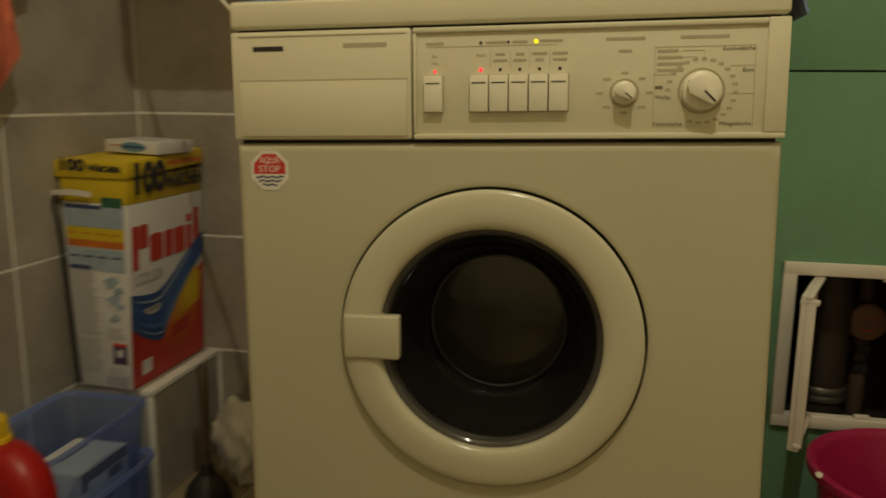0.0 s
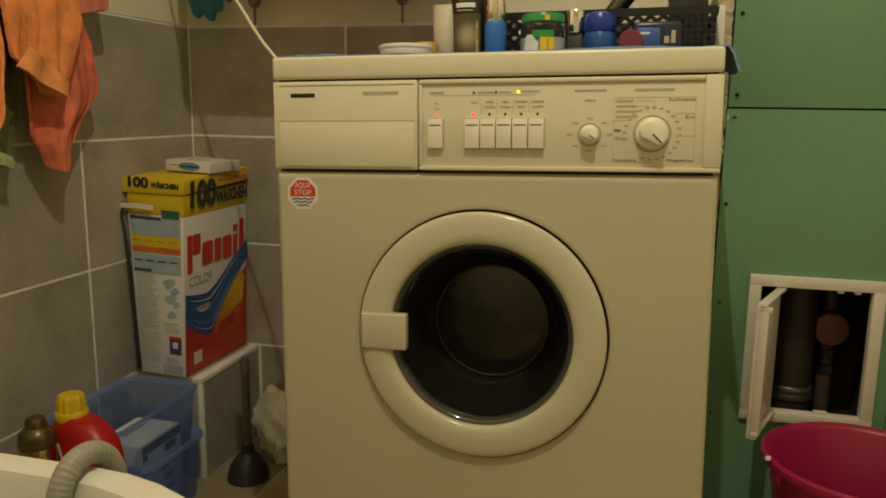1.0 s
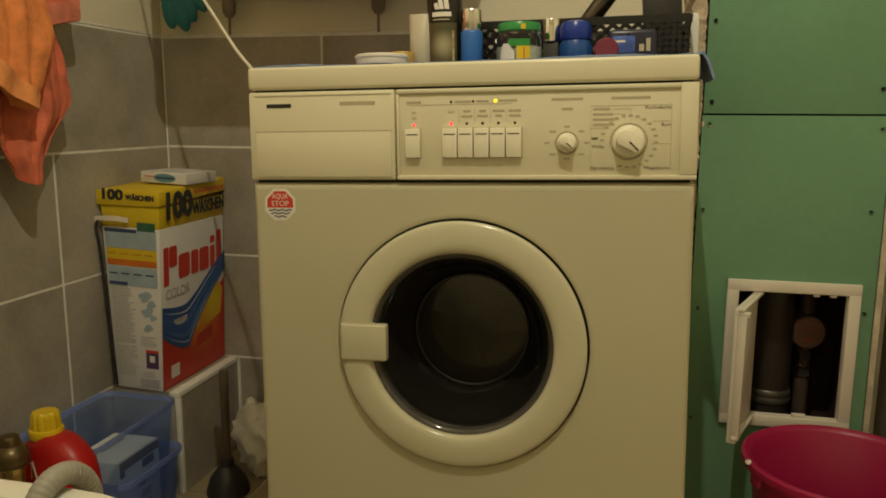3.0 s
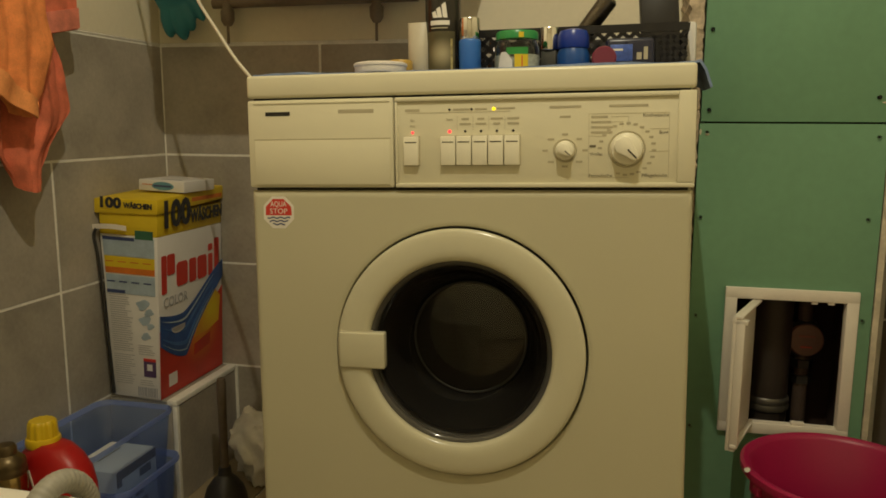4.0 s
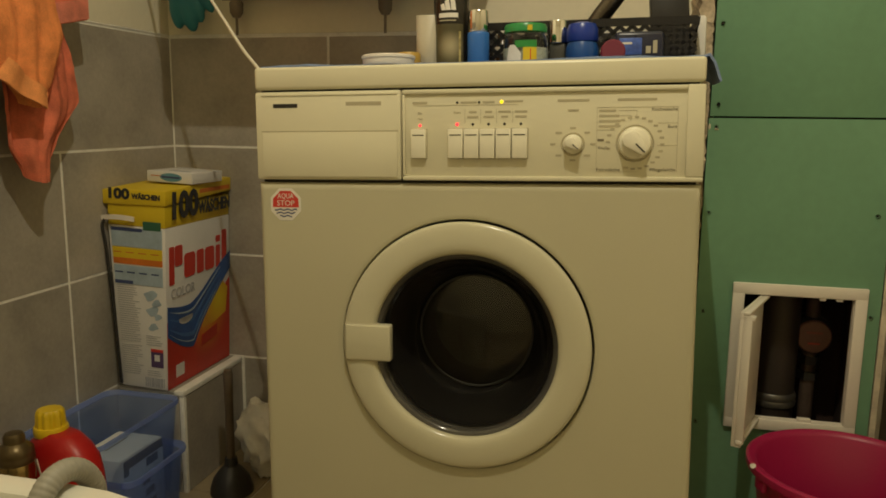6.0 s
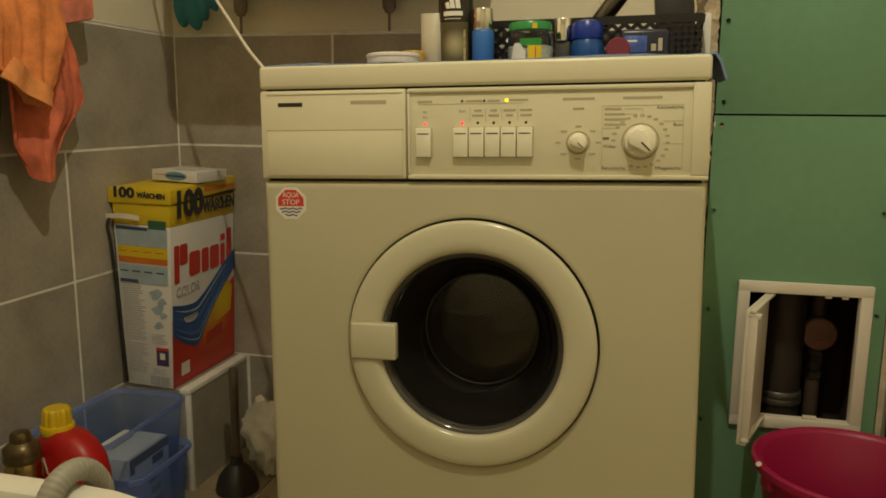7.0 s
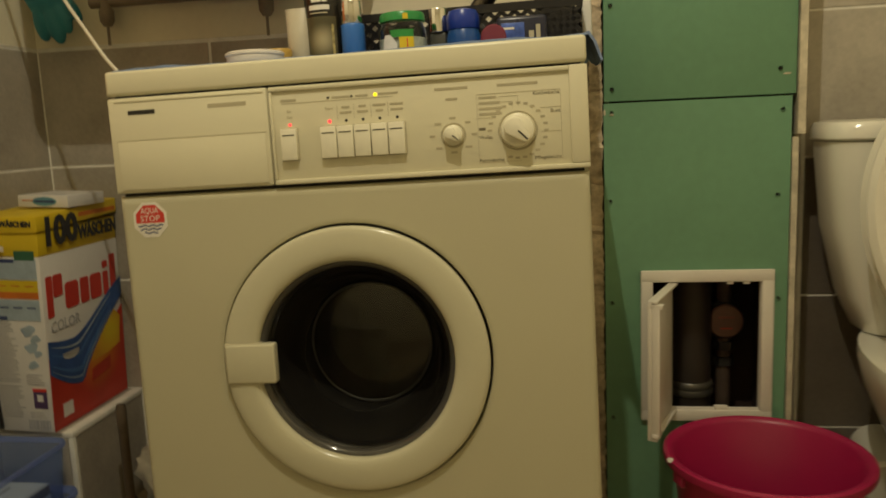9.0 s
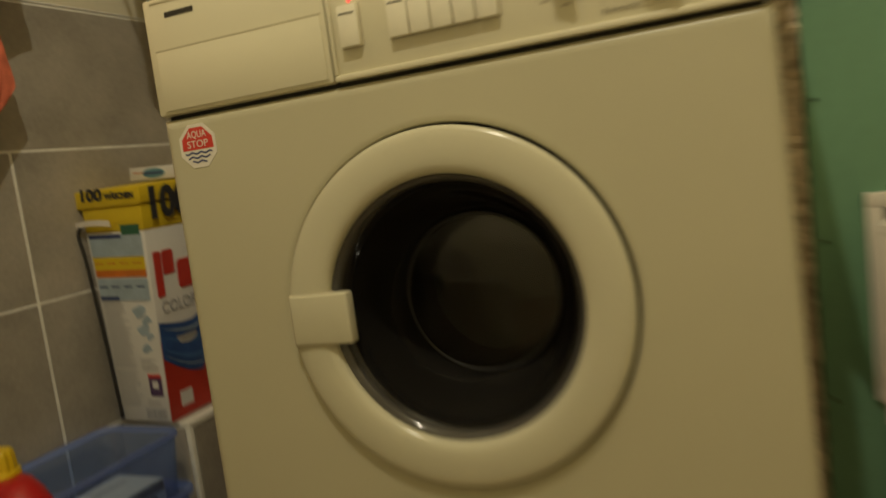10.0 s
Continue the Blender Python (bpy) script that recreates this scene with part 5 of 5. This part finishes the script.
# black lattice basket and what stands in and before it
basket = on_top("plastic_basket", 0.148, 0.290, "black openwork plastic basket with a tapered rim", "basket")
BLACKP = mat("black_plastic", (0.018, 0.017, 0.018), 0.35, vary=0.1, scale=20)
part("base", box(-0.150, 0.150, -0.070, 0.070, 0.0, 0.004, 0.001), BLACKP, basket)


def lattice(x0, x1, z0, z1, n, rows):
    """A side of the basket: bars and a diagonal net between two bands."""
    pieces = [box(x0, x1, -0.0015, 0.0015, z0, z0 + 0.010), box(x0, x1, -0.0025, 0.0025, z1 - 0.012, z1)]
    step = (x1 - x0) / n
    h = (z1 - 0.012 - z0 - 0.010) / rows
    for r in range(rows):
        for k in range(n):
            cx, cz = x0 + step * (k + 0.5), z0 + 0.010 + h * (r + 0.5)
            for s in (-1, 1):
                b = box(-math.hypot(step, h) / 2, math.hypot(step, h) / 2, -0.0012, 0.0012, -0.0032, 0.0032)
                b.transform(Matrix.Translation((cx, 0, cz)) @ Matrix.Rotation(-s * math.atan2(h, step), 4, "Y"))
                pieces.append(b)
    return join(*pieces)


def side(bm, m):
    bm.transform(m)
    return part("side", bm, BLACKP, basket, smooth=False)


side(lattice(-0.158, 0.158, 0.0, 0.074, 17, 3), Matrix.Translation((0, -0.072, 0.002)) @ Matrix.Rotation(radians(6), 4, "X"))
side(lattice(-0.158, 0.158, 0.0, 0.074, 17, 3), Matrix.Translation((0, 0.072, 0.002)) @ Matrix.Rotation(radians(-6), 4, "X"))
side(lattice(-0.072, 0.072, 0.0, 0.074, 8, 3), Matrix.Translation((-0.153, 0, 0.002)) @ Matrix.Rotation(radians(-6), 4, "Y") @ Matrix.Rotation(radians(90), 4, "Z"))
side(lattice(-0.072, 0.072, 0.0, 0.074, 8, 3), Matrix.Translation((0.153, 0, 0.002)) @ Matrix.Rotation(radians(6), 4, "Y") @ Matrix.Rotation(radians(90), 4, "Z"))

BZ = Z0 + 0.0045


def in_basket(name, x, y, label, category, turn=(0, 0, 0)):
    ob = thing(name, (0, 0, 0), label, category)
    ob.matrix_basis = ON_MACHINE @ pose(x, y, BZ, *turn)
    return ob


brush = in_basket("hair_brush", 0.100, 0.280, "round dark hair brush with silver barrel leaning in the basket", "hair brush", (8, 38, 0))
part("handle", lathe([(0, 0), (0.008, 0.0), (0.010, 0.01), (0.009, 0.06), (0.007, 0.072)], 20), BLACKP, brush)
part("barrel", lathe([(0.007, 0.072), (0.014, 0.075), (0.0145, 0.150), (0.010, 0.154), (0, 0.155)], 28), mat("dark_barrel_metal", (0.16, 0.14, 0.12), 0.3, 1.0), brush, "metal barrel")
quills = bmesh.new()
qr = random.Random(2)
for k in range(230):
    a, z = qr.uniform(0, 2 * math.pi), 0.078 + 0.070 * qr.random()
    d = Vector((math.cos(a), math.sin(a), 0))
    s = Vector((-math.sin(a), math.cos(a), 0)) * 0.0008
    p = d * 0.014 + Vector((0, 0, z))
    q = d * 0.024 + Vector((0, 0, z + 0.001))
    quills.faces.new([quills.verts.new(c) for c in (p - s, p + s, q + s * 0.6, q - s * 0.6)])
tagged(part("bristles", quills, BLACKP, brush, "black bristles"), kind="stuff")

silver = on_top("silver_cap_bottle", 0.103, 0.205, "small dark bottle with a silver cap", "bottle")
part("bottle", box(-0.012, 0.012, -0.010, 0.010, 0.0, 0.040, 0.003), mat("dark_grey_bottle", (0.06, 0.06, 0.055), 0.3, vary=0.1), silver)
part("cap", lathe([(0.0135, 0.040), (0.0145, 0.041), (0.0145, 0.072), (0.0135, 0.074), (0, 0.074)], 28), CHROME, silver, "silver cap")
bluej = on_top("blue_pot", 0.140, 0.195, "blue cosmetic pot with a darker screw lid", "pot")
part("pot", lathe([(0, 0), (0.022, 0.0), (0.0245, 0.004), (0.0245, 0.030), (0.021, 0.040)], 40), mat("azure_plastic", (0.012, 0.075, 0.29), 0.3, vary=0.08), bluej)
part("lid", lathe([(0.0225, 0.040), (0.0235, 0.042), (0.0235, 0.058), (0.020, 0.066), (0.010, 0.069), (0, 0.070)], 40), mat("royal_blue_plastic", (0.010, 0.038, 0.30), 0.3, vary=0.08), bluej, "royal blue lid")
strap = on_top("black_strap", 0.085, 0.235, "black plastic hair clip lying behind the jar", "hair clip")
part("clip", tube([(-0.040, 0, 0.004), (-0.038, 0, 0.050), (-0.015, 0.002, 0.066), (0.012, 0, 0.068), (0.030, 0, 0.050)], 0.006, 12, 8), BLACKP, strap)
disc = on_top("round_lid", 0.186, 0.130, "plum red round lid standing on edge", "lid")
part("lid", lathe([(0, 0.004), (0.0150, 0.004), (0.0172, 0.002), (0.0172, -0.006), (0, -0.006)], 40, Matrix.Translation((0, 0, 0.0174)) @ Matrix.Rotation(radians(84), 4, "X")), mat("plum_plastic", (0.16, 0.015, 0.04), 0.35, vary=0.06), disc)
wipes = on_top("wipes_pack", 0.218, 0.190, "dark blue packet with a pale printed corner", "packet", 4)
part("pack", box(-0.030, 0.040, -0.010, 0.010, 0.0, 0.052, 0.006, 3), mat("navy_pack", (0.020, 0.022, 0.045), 0.3, vary=0.15, scale=30), wipes)
part("print_field", box(-0.024, 0.008, -0.0112, -0.0098, 0.018, 0.042, 0.0004), mat("blue_pack_print", (0.07, 0.13, 0.45), 0.3, vary=0.5, scale=45), wipes, "blue printed field")
part("brand_shape", box(-0.022, -0.006, -0.0116, -0.0110, 0.033, 0.036), WHITEPRINT, wipes, "white mark bar")
part("print_bar", box(0.014, 0.021, -0.0112, -0.0098, 0.020, 0.030), GREY, wipes)
part("print_bar", box(0.024, 0.030, -0.0112, -0.0098, 0.020, 0.038), GREY, wipes)
darkb = in_basket("dark_case", 0.278, 0.310, "plain black case standing upright in the basket", "case", (0, -4, 0))
part("case", box(-0.030, 0.030, -0.016, 0.016, 0.0, 0.150, 0.004), BLACKP, darkb)
clutter = in_basket("comb", 0.040, 0.265, "pale plastic comb lying in the basket", "comb", (0, 0, 12))
part("spine", box(-0.045, 0.045, -0.003, 0.003, 0.030, 0.040, 0.001), mat("pale_comb", (0.45, 0.40, 0.32), 0.4), clutter)
part("end_post", box(-0.045, -0.041, -0.003, 0.003, 0.0, 0.031, 0.001), mat("pale_comb_end", (0.45, 0.40, 0.32), 0.4), clutter)
pot = in_basket("small_bottle", 0.008, 0.275, "small dark brown bottle in the basket", "bottle")
part("bottle", lathe([(0, 0), (0.014, 0.0), (0.015, 0.003), (0.015, 0.040), (0.008, 0.050), (0.008, 0.062), (0, 0.062)], 24), mat("brown_bottle", (0.10, 0.055, 0.03), 0.2), pot)
foil = on_top("foil_packet", 0.318, 0.300, "crumpled pale packet beside the basket", "packet")
part("packet", box(-0.008, 0.008, -0.03, 0.03, 0.0, 0.085, 0.005), PAPER, foil)

# ---- ceiling lamp ----
fixture = thing("ceiling_lamp", (LAMP[0], LAMP[1], TOP), "bare bulb hanging from the ceiling on a short cord", "lamp")
part("rose", lathe([(0, -0.025), (0.03, -0.022), (0.045, 0.0)], 32), WHITE, fixture)
part("cord", rod((0, 0, -0.02), (0, 0, LAMP[2] - TOP + 0.12), 0.003, 10), WHITE, fixture)
part("socket", rod((0, 0, LAMP[2] - TOP + 0.065), (0, 0, LAMP[2] - TOP + 0.125), 0.018, 24, 0.003), RUBBER, fixture)

# ---- tiles, last ----
def tile_mesh(name, w, h, material, axis):
    """One tile of w x h, its face towards +x ('x'), -y ('y') or +z ('z'), with bevelled edges; origin at its lower corner."""
    e, t = 0.0012, 0.004
    co = [(0, 0, 0), (w, 0, 0), (w, h, 0), (0, h, 0), (0, 0, t - e), (w, 0, t - e), (w, h, t - e), (0, h, t - e), (e, e, t), (w - e, e, t), (w - e, h - e, t), (e, h - e, t)]
    f = [(8, 9, 10, 11)] + [(a, (a + 1) % 4, 4 + (a + 1) % 4, 4 + a) for a in range(4)] + [(4 + a, 4 + (a + 1) % 4, 8 + (a + 1) % 4, 8 + a) for a in range(4)]
    turn = {"z": Matrix.Identity(4), "y": Matrix.Rotation(radians(90), 4, "X"), "x": Matrix(((0, 0, 1, 0), (1, 0, 0, 0), (0, 1, 0, 0), (0, 0, 0, 1)))}[axis]
    me = bpy.data.meshes.new(name)
    me.from_pydata([tuple(turn @ Vector(c)) for c in co], [], f)
    me.materials.append(material)
    return me


meshes = {}


def lay(parent, material, axis, u0, u1, v0, v1, w):
    """One tile between u0..u1 along the wall and v0..v1 up it, at depth w."""
    key = (axis, material.name, round(u1 - u0, 3), round(v1 - v0, 3))
    if key not in meshes:
        meshes[key] = tile_mesh("tile", u1 - u0, v1 - v0, material, axis)
    o = new("tile", meshes[key])
    o.parent = parent
    place = {"x": (w, u0, v0), "y": (u0, w, v0), "z": (u0, v0, w)}[axis]
    o.location = Vector(place) - parent.location


J = 0.0050
for r, (z0, z1) in enumerate(ROWS_Z):
    joint = 0.262 if r < 3 else 0.062
    y1 = BACK - 0.0025
    y0 = joint + J / 2
    while y1 > FRONT + 0.02:
        lay(wall_left, TILE, "x", max(y0, FRONT), y1, z0, z1, LEFT - 0.0015)
        y1 = y0 - J
        y0 = y1 - 0.396
    x0 = LEFT + 0.005
    x1 = -0.456 - J / 2
    while x0 < 0.30:
        lay(wall_back, TILE, "y", x0, min(x1, 0.316), z0, z1, BACK + 0.0015)
        x0 = x1 + J
        x1 = x0 + 0.396
DARKTILE = mat("dark_grey_stoneware", (0.13, 0.108, 0.085), 0.4, vary=0.25, scale=8, bump=0.05, fine=120, per_object=0.08)
for r in range(7):
    z0, z1 = (0.0, 0.196) if r == 0 else (0.2 + 0.248 * (r - 1), 0.196 + 0.248 * r)
    x0, x1 = 0.672, 0.672 + 0.30
    while x0 < RIGHT - 0.02:
        lay(wall_toilet, DARKTILE if r < 3 else TILE, "y", x0, min(x1, RIGHT), z0, z1, NICHE + 0.0015)
        x0 = x1 + J
        x1 = x0 + 0.396
lay(ledge, TILE, "x", LEDGE_Y + 0.012, BACK - 0.003, 0.0, LEDGE_Z - 0.0135, LEDGE_X - 0.005)
lay(ledge, TILE, "z", LEFT + 0.004, LEDGE_X - 0.024, LEDGE_Y + 0.003, BACK - 0.003, LEDGE_Z - 0.005)
lay(ledge, TILE, "y", LEFT + 0.004, LEDGE_X - 0.012, 0.0, LEDGE_Z - 0.0135, LEDGE_Y + 0.004)
y = FRONT
while y < BACK:
    x = LEFT
    while x < RIGHT:
        lay(floor, FLOOR, "z", x, min(x + 0.296, RIGHT), y, min(y + 0.296, BACK), -0.004)
        x += 0.3
    y += 0.3
